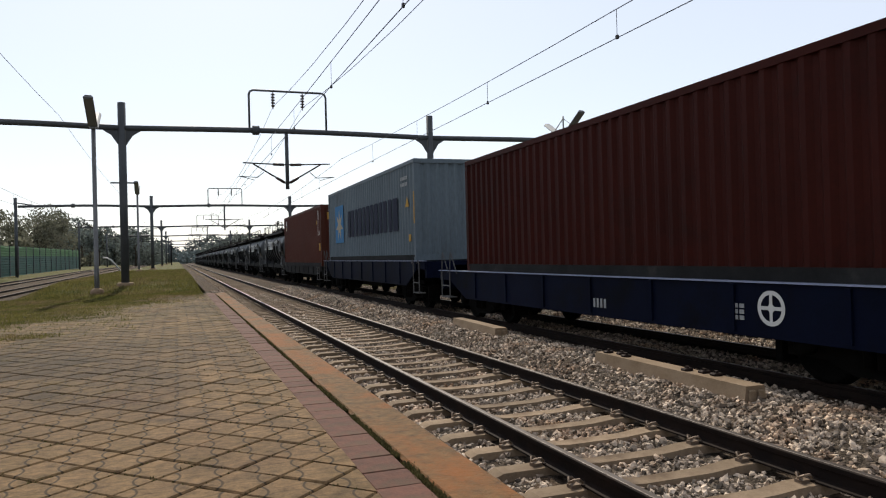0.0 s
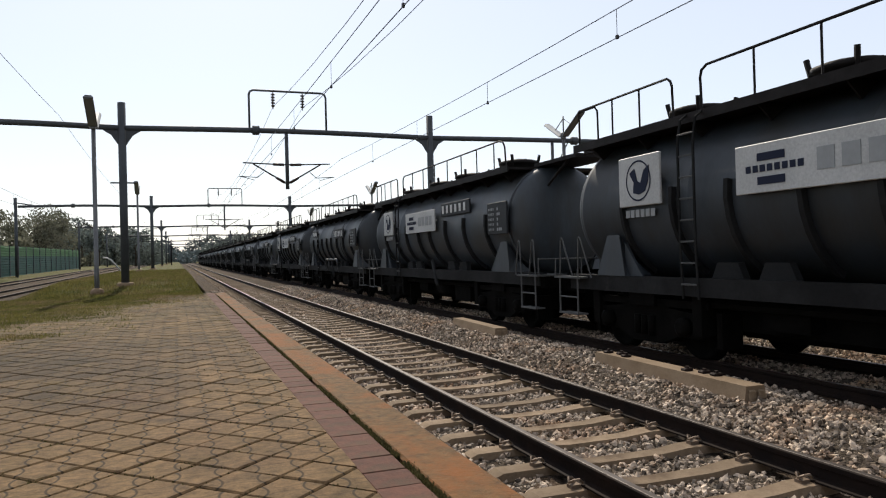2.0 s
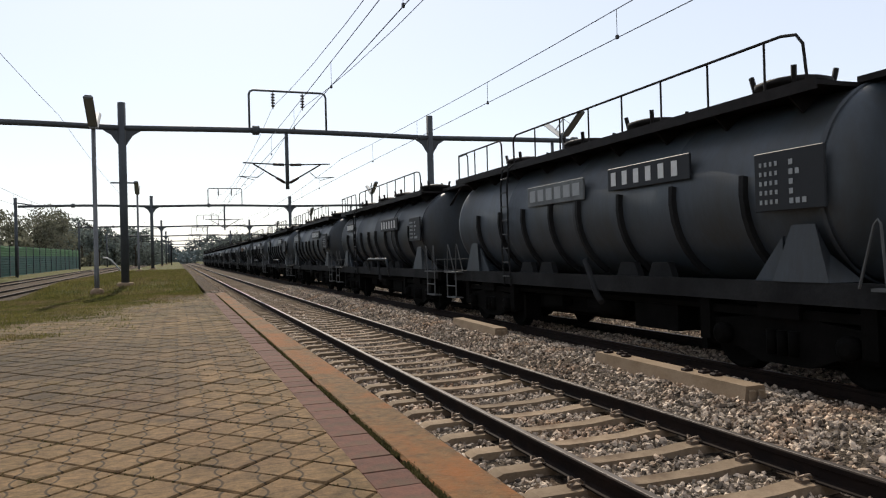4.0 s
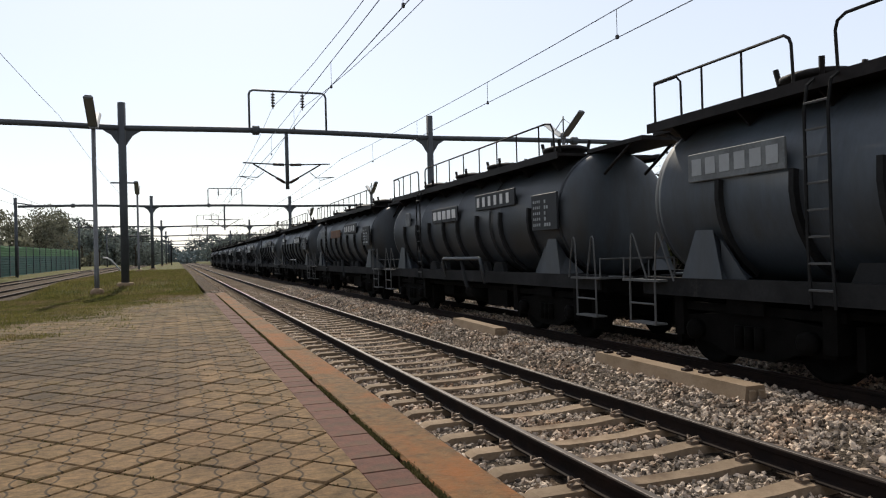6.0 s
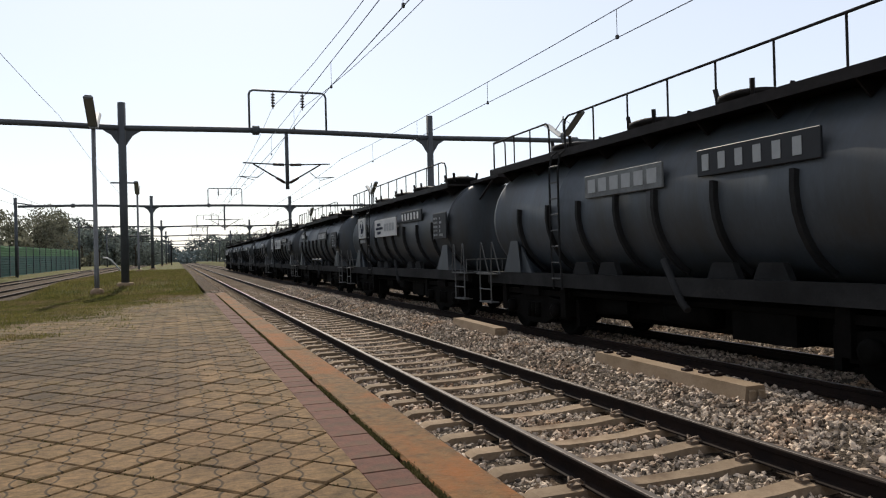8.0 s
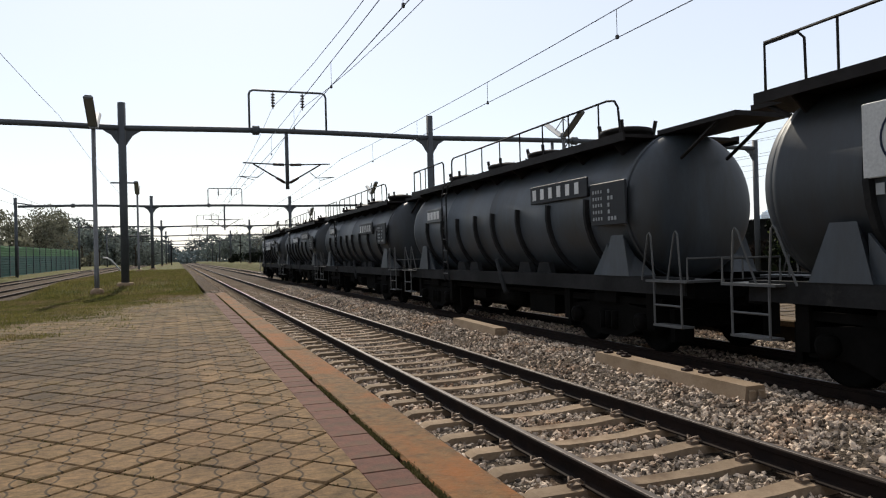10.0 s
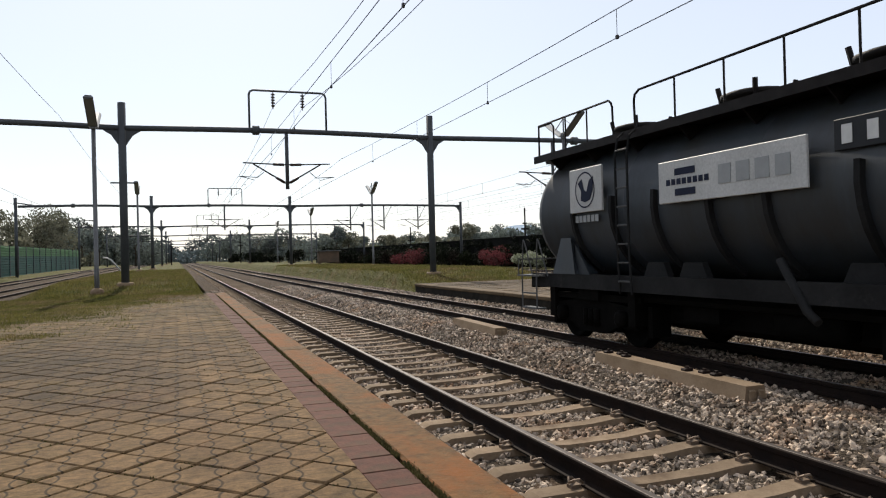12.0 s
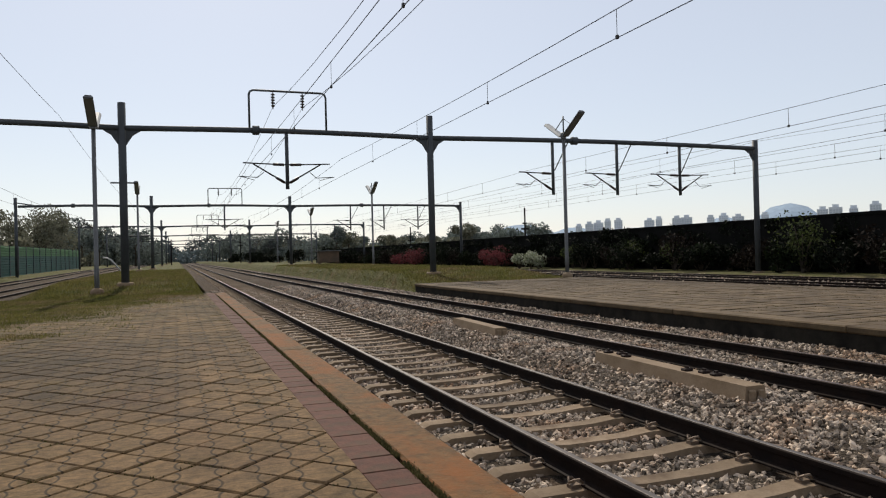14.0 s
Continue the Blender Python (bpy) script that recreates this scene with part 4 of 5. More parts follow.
def dress(g, k):
    """The boards that each tank wagon carries."""
    data_board(g)
    if k in (3, 11, 17, 6, 14):
        number_board(g, 7.0 if k != 17 else 7.6, 8.9 if k != 17 else 9.4, 2.28, 2.66)
        dark_sign(g, 1.85, 3.0, 2.46, 2.76, 6, text=LETTER, name="operator_board", label="small dark operator board with pale bars")
        if k != 17:
            side_pipe(g)
        lab = "grimy grey bulk tank wagon with a small dark board"
    elif k in (1, 2, 4, 13, 15, 19):
        logo_board(g)
        white_sign(g)
        number_board(g, 7.1, 9.0, 2.46, 2.78)
        lab = "grey bulk tank wagon with white company boards"
    elif k in (9, 18):
        number_board(g, 7.3, 9.3, 2.46, 2.8)
        dark_sign(g, 4.5, 6.3, 2.3, 2.66, 5, label="dark name board with five pale bars")
        dark_sign(g, 2.1, 2.5, 2.35, 2.72, 1, GREYBOARD, None, "small_board", "small faded board")
        if k == 9:
            side_pipe(g)
        lab = "grey bulk tank wagon with a dark name board"
    elif k in (10,):
        number_board(g, 6.9, 8.9, 2.4, 2.76)
        dark_sign(g, 4.4, 6.2, 2.3, 2.62, 1, BROWNBOARD, None, "company_board", "brown weathered company board")
        dark_sign(g, 1.9, 2.9, 2.4, 2.7, 4, GREYBOARD, None, "small_board", "small faded board")
        lab = "grey bulk tank wagon with a brown weathered board"
    elif k == 16:
        number_board(g, 8.0, 10.0, 2.4, 2.72)
        dark_sign(g, 2.0, 3.05, 2.34, 2.68, 4, GREYBOARD, LETTER, "small_board", "small faded board with pale bars")
        lab = "grimy grey bulk tank wagon with a faded board"
    else:
        number_board(g, 7.1, 9.0, 2.42, 2.76, k != 12)
        dark_sign(g, 4.4 if k in (12, 5) else 1.4, 6.4 if k in (12, 5) else 3.0, 2.36, 2.72, 6, GREYBOARD, DIMLETTER, "faded_board", "bleached grey board with faint bars")
        if k == 8:
            side_pipe(g)
        lab = "grimy grey bulk tank wagon with a bleached board"
    tagged(g, lab, "tank wagon", group="tank wagons in the train")


def corrugated(bm, y0, y1, z0, z1, x, out, pitch=0.278, deep=0.045, along="y"):
    """A pressed steel wall of trapezoid waves."""
    n = max(1, round((y1 - y0) / pitch))
    p = (y1 - y0) / n
    line = []
    for i in range(n):
        a = y0 + i * p
        line += [(a, 0.0), (a + p * 0.26, 0.0), (a + p * 0.5, deep), (a + p * 0.76, deep)]
    line.append((y1, 0.0))
    prev = None
    for a, d in line:
        w = x - out * d
        cur = [bm.verts.new((w, a, z) if along == "y" else (a, w, z)) for z in (z0, z1)]
        if prev:
            bm.faces.new((prev[0], cur[0], cur[1], prev[1]))
        prev = cur


def container(name, paint, zb, tall, label, label_cat="shipping container"):
    """A forty foot box, its rear lower edge at the origin, running 12.19 m along -y."""
    g = new(name)
    L, hw = 12.19, 1.219
    z0, z1 = zb, zb + tall
    for s in (-1, 1):
        bm = B()
        corrugated(bm, -L + 0.12, -0.12, z0 + 0.14, z1 - 0.08, s * (hw - 0.012), s)
        part("side_wall", bm, paint, g)
        for z in ((z0, z0 + 0.16), (z1 - 0.10, z1)):
            bm = B()
            box(bm, min(s * hw, s * (hw - 0.07)), max(s * hw, s * (hw - 0.07)), -L + 0.1, -0.1, z[0], z[1])
            part("side_rail", bm, paint if z[1] == z1 else FRAME, g)
    for y, s in ((-L, -1), (0, 1)):
        bm = B()
        corrugated(bm, -hw + 0.12, hw - 0.12, z0 + 0.14, z1 - 0.1, y - s * 0.02, s, 0.27, 0.045, "x")
        part("end_wall", bm, paint, g)
        for z in ((z0, z0 + 0.16), (z1 - 0.12, z1)):
            bm = B()
            box(bm, -hw + 0.1, hw - 0.1, min(y, y - s * 0.08), max(y, y - s * 0.08), z[0], z[1])
            part("end_rail", bm, paint, g)
        for sx in (-1, 1):
            bm = B()
            box(bm, min(sx * hw, sx * (hw - 0.13)), max(sx * hw, sx * (hw - 0.13)), min(y, y - s * 0.13), max(y, y - s * 0.13), z0 + 0.12, z1 - 0.12)
            post = part("corner_post", bm, paint, g)
            for z in ((z0 - 0.004, z0 + 0.118), (z1 - 0.118, z1 + 0.006)):
                bm = B()
                box(bm, min(sx * (hw + 0.004), sx * (hw - 0.16)), max(sx * (hw + 0.004), sx * (hw - 0.16)), min(y + s * 0.004, y - s * 0.175), max(y + s * 0.004, y - s * 0.175), z[0], z[1], bevel=0.012)
                part("corner_casting", bm, paint, post)
    bm = B()
    box(bm, -hw + 0.07, hw - 0.07, -L + 0.08, -0.08, z1 - 0.06, z1 - 0.02)
    part("roof", bm, paint, g)
    bm = B()
    box(bm, -hw + 0.08, hw - 0.08, -L + 0.08, -0.08, z0 + 0.02, z0 + 0.13)
    part("floor_panel", bm, FRAME, g)
    tagged(g, label, label_cat, group="containers on the train")
    return g


def decal(g, name, outline, material, x=-1.2235, label=""):
    bm = B()
    prism(bm, outline, "x", x - 0.004, x)
    return part(name, bm, material, g, label)


def flat_wagon(name, length, deck, paint, label, skirt):
    """A flat wagon, origin on the rails at its rear end."""
    g = new(name)
    for s in (-1, 1):
        bm = B()
        low = deck - 0.22
        dp = deck - skirt
        prism(bm, [(-length, deck), (0, deck), (0, low), (-length * 0.05, low), (-length * 0.12, dp), (-length * 0.88, dp), (-length * 0.95, low), (-length, low)], "x", s * 1.27, s * 1.24)
        sill = part("side_sill", bm, paint, g)
        bm = B()
        box(bm, min(s * 1.20, s * 1.31), max(s * 1.20, s * 1.31), -length, 0, deck, deck + 0.018)
        part("deck_edge", bm, BLUEEDGE if paint is BLUE else FRAME, sill, "scuffed pale deck edge")
        n = 9
        for i in range(n):
            y = -length * (0.05 + 0.9 * i / (n - 1))
            bm = B()
            box(bm, min(s * 1.27, s * 1.30), max(s * 1.27, s * 1.30), y - 0.04, y + 0.04, low if i in (0, 8) else dp + 0.04, deck - 0.02)
            part("stake", bm, paint, sill)
        steps(g, s * 1.33, -0.85, -0.3, deck - 0.05, deck + 0.45, -1)
        steps(g, s * 1.33, -length + 0.3, -length + 0.8, deck - 0.05, deck + 0.03, 1)
    bm = B()
    box(bm, -1.24, 1.24, -length + 0.02, -0.02, deck - 0.12, deck - 0.01)
    box(bm, -0.4, 0.4, -length, 0, deck - 0.55, deck - 0.12)
    box(bm, -1.22, 1.22, -length, -length + 0.12, deck - 0.45, deck - 0.01)
    box(bm, -1.22, 1.22, -0.12, 0, deck - 0.45, deck - 0.01)
    part("deck", bm, paint, g)
    bm = B()
    box(bm, -0.9, 0.9, -length * 0.6, -length * 0.4, 0.45, deck - 0.5, bevel=0.03)
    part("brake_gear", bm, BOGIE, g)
    for y in (-2.1, -length + 2.1):
        bogie(g, y)
    coupler(g, 0, 1)
    coupler(g, -length, -1)
    tagged(g, label, "flat wagon", group="flat wagons in the train")
    return g


STARBLUE = plain("sky blue decal", (0.035, 0.15, 0.30), 0.8)
STARPALE = plain("pale star decal", (0.33, 0.29, 0.21), 0.8)


def train():
    base = tank_wagon()
    wagons = [base] + [copy_thing(base, Matrix.Identity(4)) for _ in range(18)]
    for k, g in enumerate(wagons, 1):
        dress(g, k)
        MOVING.append((g, 58.16 + (k - 1) * 13.136))
    # rear three box wagons and their boxes
    MOVING.append((flat_wagon("flat_wagon", 14.1, 1.10, BLUE, "dark blue flat wagon with white wheel emblem", 0.62), 17.1))
    w1 = MOVING[-1][0]
    bm = B()
    n = 28
    for k in range(n):
        a0, a1 = 2 * math.pi * k / n, 2 * math.pi * (k + 1) / n
        for r0, r1 in ((0.15, 0.20), (0.0, 0.05)):
            quad = [bm.verts.new((-1.276, -10.81 + r * math.cos(a), 0.82 + r * math.sin(a))) for r, a in ((r0 + 0.001, a0), (r1, a0), (r1, a1), (r0 + 0.001, a1))]
            bm.faces.new(quad)
    for k in range(4):
        turn = Matrix.Translation((0, -10.81, 0.82)) @ Matrix.Rotation(radians(90 * k), 4, "X") @ Matrix.Translation((0, 10.81, -0.82))
        box(bm, -1.279, -1.274, -10.83, -10.79, 0.85, 0.98, turn)
    part("wheel_emblem", bm, LETTER, w1, "white round wheel emblem")
    bm = B()
    for b in range(3):
        for k in range(2):
            box(bm, -1.28, -1.272, -10.4 + 0.1 * k, -10.33 + 0.1 * k, 0.66 + 0.07 * b, 0.71 + 0.07 * b)
    for k in range(4):
        box(bm, -1.28, -1.272, -7.2 - k * 0.1, -7.15 - k * 0.1, 0.62, 0.76)
    tagged(part("lettering_bar", bm, DIMLETTER, w1), kind="stuff")
    MOVING.append((flat_wagon("flat_wagon", 14.1, 1.335, BLUE, "dark blue flat wagon with pale scuffed deck edge", 0.7), 32.4))
    MOVING.append((flat_wagon("flat_wagon", 12.9, 1.07, FRAME, "grimy dark flat wagon under a red container", 0.4), 45.9))
    c1 = container("shipping_container", REDBOX, 1.12, 2.50, "dark red corrugated steel container on a flat wagon")
    MOVING.append((c1, 15.38))
    c2 = container("shipping_container", GREYBOX, 1.355, 2.86, "pale grey corrugated container with dark block lettering")
    MOVING.append((c2, 31.36))
    c3 = container("shipping_container", RUSTBOX, 1.09, 2.86, "rust red corrugated container with yellow decals")
    MOVING.append((c3, 45.45))
    # pale box: six block shapes, a star panel, a warning triangle
    edges = (3.78, 4.98, 6.18, 7.30, 8.42, 9.50, 10.72)
    z0, z1 = 2.25, 3.25
    for i in range(6):
        a, wd = -edges[i], edges[i + 1] - edges[i] - 0.2
        decal(c2, "block_shape", [(a, z0), (a - wd * 0.36, z0), (a - wd * 0.36, z1), (a, z1)], NAVY)
        decal(c2, "block_shape", [(a - wd * 0.52, z0), (a - wd, z0), (a - wd, z1), (a - wd * 0.52, z1)], NAVY)
    decal(c2, "star_panel", [(-1.42, 2.07), (-2.98, 2.07), (-2.98, 3.58), (-1.42, 3.58)], STARBLUE, label="sky blue square panel")
    star = []
    for k in range(14):
        r = 0.66 if k % 2 == 0 else 0.26
        star.append((-2.22 + r * math.sin(math.pi * k / 7), 2.78 + r * math.cos(math.pi * k / 7)))
    decal(c2, "star_shape", star, STARPALE, x=-1.228)
    decal(c2, "warning_triangle", [(-11.32, 2.9), (-11.68, 2.9), (-11.5, 3.2)], YELLOW)
    decal(c2, "label_plate", [(-11.6, 1.9), (-11.8, 1.9), (-11.8, 2.1), (-11.6, 2.1)], YELLOW)
    for z in (3.70, 3.52):
        for k in range(5):
            decal(c2, "lettering_bar", [(-10.9 - 0.14 * k, z), (-11.0 - 0.14 * k, z), (-11.0 - 0.14 * k, z + 0.1), (-10.9 - 0.14 * k, z + 0.1)], DIMLETTER)
    decal(c2, "hazard_stripe", [(-12.10, 2.4), (-12.17, 2.4), (-12.17, 3.3), (-12.10, 3.3)], YELLOW, x=-1.226)
    # rust red box
    decal(c3, "warning_triangle", [(-11.06, 3.08), (-11.34, 3.08), (-11.2, 3.3)], YELLOW)
    decal(c3, "label_plate", [(-11.69, 1.82), (-12.0, 1.82), (-12.0, 2.16), (-11.69, 2.16)], YELLOW)
    decal(c3, "label_plate", [(-11.72, 2.55), (-11.82, 2.55), (-11.82, 2.75), (-11.72, 2.75)], LETTER)
    for k in range(11):
        z = 3.62 - 0.11 * k
        decal(c3, "lettering_bar", [(-11.46, z), (-11.52, z), (-11.52, z + 0.09), (-11.46, z + 0.09)], LETTER)
        if k < 4:
            decal(c3, "lettering_bar", [(-11.62, z), (-11.68, z), (-11.68, z + 0.09), (-11.62, z + 0.09)], LETTER)
    bm = B()
    n = 24
    for r0, r1 in ((0.25, 0.325),):
        ri = [bm.verts.new((0.04 + r0 * math.cos(2 * math.pi * k / n), -12.2, 2.57 + r0 * math.sin(2 * math.pi * k / n))) for k in range(n)]
        ro = [bm.verts.new((0.04 + r1 * math.cos(2 * math.pi * k / n), -12.2, 2.57 + r1 * math.sin(2 * math.pi * k / n))) for k in range(n)]
        for k in range(n):
            bm.faces.new((ri[k], ri[(k + 1) % n], ro[(k + 1) % n], ro[k]))
    box(bm, -0.13, -0.06, -12.202, -12.198, 2.44, 2.70)
    box(bm, 0.12, 0.19, -12.202, -12.198, 2.44, 2.70)
    box(bm, -0.06, 0.12, -12.202, -12.198, 2.54, 2.60)
    part("round_emblem", bm, LETTER, c3, "white round emblem")
    bm = B()
    box(bm, -0.91, -0.63, -12.203, -12.197, 3.26, 3.6)
    part("label_plate", bm, YELLOW, c3)
    # small decal near the rear of the red boxes
    for a0, a1, zz, mt in ((0.92, 1.24, 3.15, LETTER), (0.98, 1.18, 3.33, NAVY), (0.98, 1.18, 3.2, YELLOW)):
        decal(c3, "label_plate", [(-a0, zz), (-a1, zz), (-a1, zz + (0.54 if mt is LETTER else 0.12)), (-a0, zz + (0.54 if mt is LETTER else 0.12))], mt, x=-1.2235 if mt is LETTER else -1.228)


train()

# ---- surroundings ----
def leaf_cloud(centres, radii, count, size, flat=0.8, seed=1):
    """Many small turned leaf clumps round given centres: vertex and face arrays."""
    r = np.random.default_rng(seed)
    centres, radii = np.array(centres, float), np.array(radii, float)
    pick = r.integers(0, len(centres), count)
    d = r.normal(size=(count, 3))
    d /= np.linalg.norm(d, axis=1)[:, None]
    d *= (r.uniform(0.35, 1.0, count) ** 0.5)[:, None]
    c = centres[pick] + d * radii[pick][:, None] * np.array([1, 1, flat])
    a, b = r.normal(size=(count, 3)), r.normal(size=(count, 3))
    a /= np.linalg.norm(a, axis=1)[:, None]
    b -= a * (a * b).sum(1)[:, None]
    b /= np.linalg.norm(b, axis=1)[:, None]
    s = (size * r.uniform(0.5, 1.3, count))[:, None]
    v = np.stack([c - a * s, c - b * s * 0.6, c + a * s, c + b * s * 0.6], 1).reshape(-1, 3)
    f = np.arange(count * 4).reshape(-1, 4)
    return v, f


def tree(name, x, y, z, tall, wide, mat, count, size, label, seed, group):
    r = random.Random(seed)
    g = new(name)
    g.matrix_basis = pose(x, y, z)
    bm = B()
    tube(bm, [(0, 0, -0.4), (0.1, 0.05, tall * 0.3), (0.0, 0.1, tall * 0.55), (0.15, 0, tall * 0.8)], [tall * 0.022, tall * 0.016, tall * 0.011, 0.02], 7)
    part("trunk", bm, BARK, g)
    cs, rs = [], []
    for k in range(9):
        a, h = r.uniform(0, 6.28), tall * r.uniform(0.38, 0.92)
        d = wide * r.uniform(0.15, 0.55) * (1.1 - abs(h / tall - 0.6))
        p = (d * math.cos(a), d * math.sin(a), h)
        cs.append(p)
        rs.append(wide * r.uniform(0.2, 0.36))
        bm = B()
        tube(bm, [(0.05, 0.05, h * 0.62), (p[0] * 0.6, p[1] * 0.6, h * 0.85), p], [tall * 0.009, tall * 0.005, 0.015], 5)
        part("limb", bm, BARK, g)
    v, f = leaf_cloud(cs, rs, count, size, 0.85, seed)
    tagged(arrays("crown", v, f, mat, g), kind="stuff")
    tagged(g, label, "tree", group=group)


def shrub(x, y, z, w, h, mat, label, seed, count=900, size=0.11):
    r = random.Random(seed)
    g = new("shrub")
    g.matrix_basis = pose(x, y, z)
    bm = B()
    cs, rs = [], []
    for k in range(7):
        p = (r.uniform(-0.4, 0.4) * w, r.uniform(-0.4, 0.4) * w, h * r.uniform(0.3, 0.72))
        cs.append(p)
        rs.append(h * r.uniform(0.25, 0.4))
        tube(bm, [(0, 0, -0.2), (p[0] * 0.5, p[1] * 0.5, p[2] * 0.6), p], 0.03, 5)
    part("stems", bm, BARK, g)
    v, f = leaf_cloud(cs, rs, count, size, 0.8, seed)
    tagged(arrays("foliage", v, f, mat, g), kind="stuff")
    tagged(g, label, "shrub", group="shrubs along the wall")


def barrier():
    g = tagged(new("noise_barrier"), "green ribbed noise barrier beside the side line", "barrier", kind="structure")
    x = -18.6
    for i in range(28):
        y = 24 + 4.2 * i
        z0 = height(x, y) - 0.15
        bm = B()
        box(bm, x - 0.09, x + 0.09, y - 0.09, y + 0.09, z0, z0 + 3.25)
        part("barrier_post", bm, STEEL, g)
        if i == 27:
            break
        for k in range(6):
            za = z0 + 0.1 + k * 0.52
            bm = B()
            prism(bm, [(x - 0.05, za), (x + 0.05, za), (x + 0.05, za + 0.12), (x + 0.02, za + 0.14), (x + 0.02, za + 0.24), (x + 0.05, za + 0.26), (x + 0.05, za + 0.38), (x + 0.02, za + 0.40), (x + 0.02, za + 0.50), (x - 0.05, za + 0.505)], "y", y + 0.1, y + 4.1)
            part("panel", bm, TOPBARRIER if k > 3 else BARRIER, g)


def retaining_wall():
    g = tagged(new("wall_east"), "tall shade-darkened retaining wall hung with ivy", "wall", kind="structure")
    for i in range(24):
        y0 = -14 + i * 8
        bm = B()
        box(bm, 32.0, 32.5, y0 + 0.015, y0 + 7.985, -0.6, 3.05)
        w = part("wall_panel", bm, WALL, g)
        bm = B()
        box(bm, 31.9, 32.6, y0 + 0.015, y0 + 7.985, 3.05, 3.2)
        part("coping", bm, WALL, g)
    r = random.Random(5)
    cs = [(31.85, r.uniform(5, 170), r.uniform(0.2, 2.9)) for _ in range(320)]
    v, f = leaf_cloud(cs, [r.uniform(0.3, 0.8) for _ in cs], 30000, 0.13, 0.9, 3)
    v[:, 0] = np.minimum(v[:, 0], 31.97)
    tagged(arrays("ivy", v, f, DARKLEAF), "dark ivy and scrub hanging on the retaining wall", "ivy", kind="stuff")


def shrubs():
    r = random.Random(11)
    lab = "dark green rounded shrub before the retaining wall"
    for i in range(74):
        y = 13 + i * 2.0 + r.uniform(-0.9, 0.9)
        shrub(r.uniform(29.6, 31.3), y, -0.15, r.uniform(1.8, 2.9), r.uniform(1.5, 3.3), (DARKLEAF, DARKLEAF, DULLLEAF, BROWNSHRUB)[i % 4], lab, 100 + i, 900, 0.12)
    for y, h in ((69.0, 2.7), (71.0, 2.3), (96.0, 2.6), (101.0, 2.7), (105, 2.2)):
        shrub(28.9, y, -0.15, 2.4, h, REDLEAF, "dull red flowering shrub before the dark hedge", int(y * 7), 1000, 0.11)
    for y in (61.5, 64.0, 60.0):
        shrub(28.7, y, -0.15, 1.6, 1.9, BLOSSOM, "green shrub dotted with white blossom", int(y * 5), 700, 0.10)
    for y, h in ((31.5, 3.9), (48.0, 2.4), (43.0, 2.6), (57, 2.2)):
        shrub(30.6, y, -0.15, 1.4, h, LEAF, "fresh green young shrub against the wall", int(y * 3), 800, 0.10)
    for i in range(10):
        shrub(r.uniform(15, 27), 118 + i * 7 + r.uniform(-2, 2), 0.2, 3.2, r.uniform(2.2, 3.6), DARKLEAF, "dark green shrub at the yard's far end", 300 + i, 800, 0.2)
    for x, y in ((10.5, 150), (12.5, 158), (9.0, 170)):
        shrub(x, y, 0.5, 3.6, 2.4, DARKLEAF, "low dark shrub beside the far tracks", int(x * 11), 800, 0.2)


def woods():
    r = random.Random(21)
    lab = "brown-green spring tree behind the green barrier"
    for i in range(30):
        x, y = -22 - r.uniform(0, 34), 62 + i * 5.5 + r.uniform(-4, 4)
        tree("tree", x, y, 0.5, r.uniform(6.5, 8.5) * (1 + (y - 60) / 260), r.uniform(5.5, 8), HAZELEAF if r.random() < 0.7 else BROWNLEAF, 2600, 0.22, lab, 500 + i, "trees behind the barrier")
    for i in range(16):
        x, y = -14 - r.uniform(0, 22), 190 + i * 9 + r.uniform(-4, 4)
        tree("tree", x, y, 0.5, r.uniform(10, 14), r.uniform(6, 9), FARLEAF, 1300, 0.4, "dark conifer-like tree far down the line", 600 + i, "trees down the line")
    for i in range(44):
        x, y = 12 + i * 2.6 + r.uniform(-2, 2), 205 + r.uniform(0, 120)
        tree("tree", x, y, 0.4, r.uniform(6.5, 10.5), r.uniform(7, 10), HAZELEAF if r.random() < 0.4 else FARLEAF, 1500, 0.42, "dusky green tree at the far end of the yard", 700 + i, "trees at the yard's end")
    for i in range(14):
        x, y = 34 + r.uniform(0, 14), 75 + i * 11
        tree("tree", x, y, 0.0, r.uniform(2.7, 3.4), r.uniform(3, 4.5), HAZELEAF if i % 3 else FARLEAF, 900, 0.3, "low green tree behind the retaining wall", 800 + i, "trees behind the wall")
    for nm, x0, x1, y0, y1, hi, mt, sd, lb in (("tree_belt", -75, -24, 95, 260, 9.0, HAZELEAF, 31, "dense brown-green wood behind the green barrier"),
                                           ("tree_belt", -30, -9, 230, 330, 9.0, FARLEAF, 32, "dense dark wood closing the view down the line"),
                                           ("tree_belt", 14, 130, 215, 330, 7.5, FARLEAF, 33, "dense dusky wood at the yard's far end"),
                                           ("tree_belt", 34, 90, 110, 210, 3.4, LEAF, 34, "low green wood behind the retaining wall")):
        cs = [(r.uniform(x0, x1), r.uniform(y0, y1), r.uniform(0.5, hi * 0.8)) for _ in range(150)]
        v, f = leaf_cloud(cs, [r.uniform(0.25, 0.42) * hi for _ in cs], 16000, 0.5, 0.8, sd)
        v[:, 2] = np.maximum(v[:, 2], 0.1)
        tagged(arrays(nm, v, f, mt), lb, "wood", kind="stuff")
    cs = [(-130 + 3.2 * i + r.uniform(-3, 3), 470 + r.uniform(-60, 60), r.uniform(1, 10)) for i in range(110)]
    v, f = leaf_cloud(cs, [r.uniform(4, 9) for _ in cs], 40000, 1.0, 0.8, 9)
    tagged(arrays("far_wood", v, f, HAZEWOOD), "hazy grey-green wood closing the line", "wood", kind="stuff")


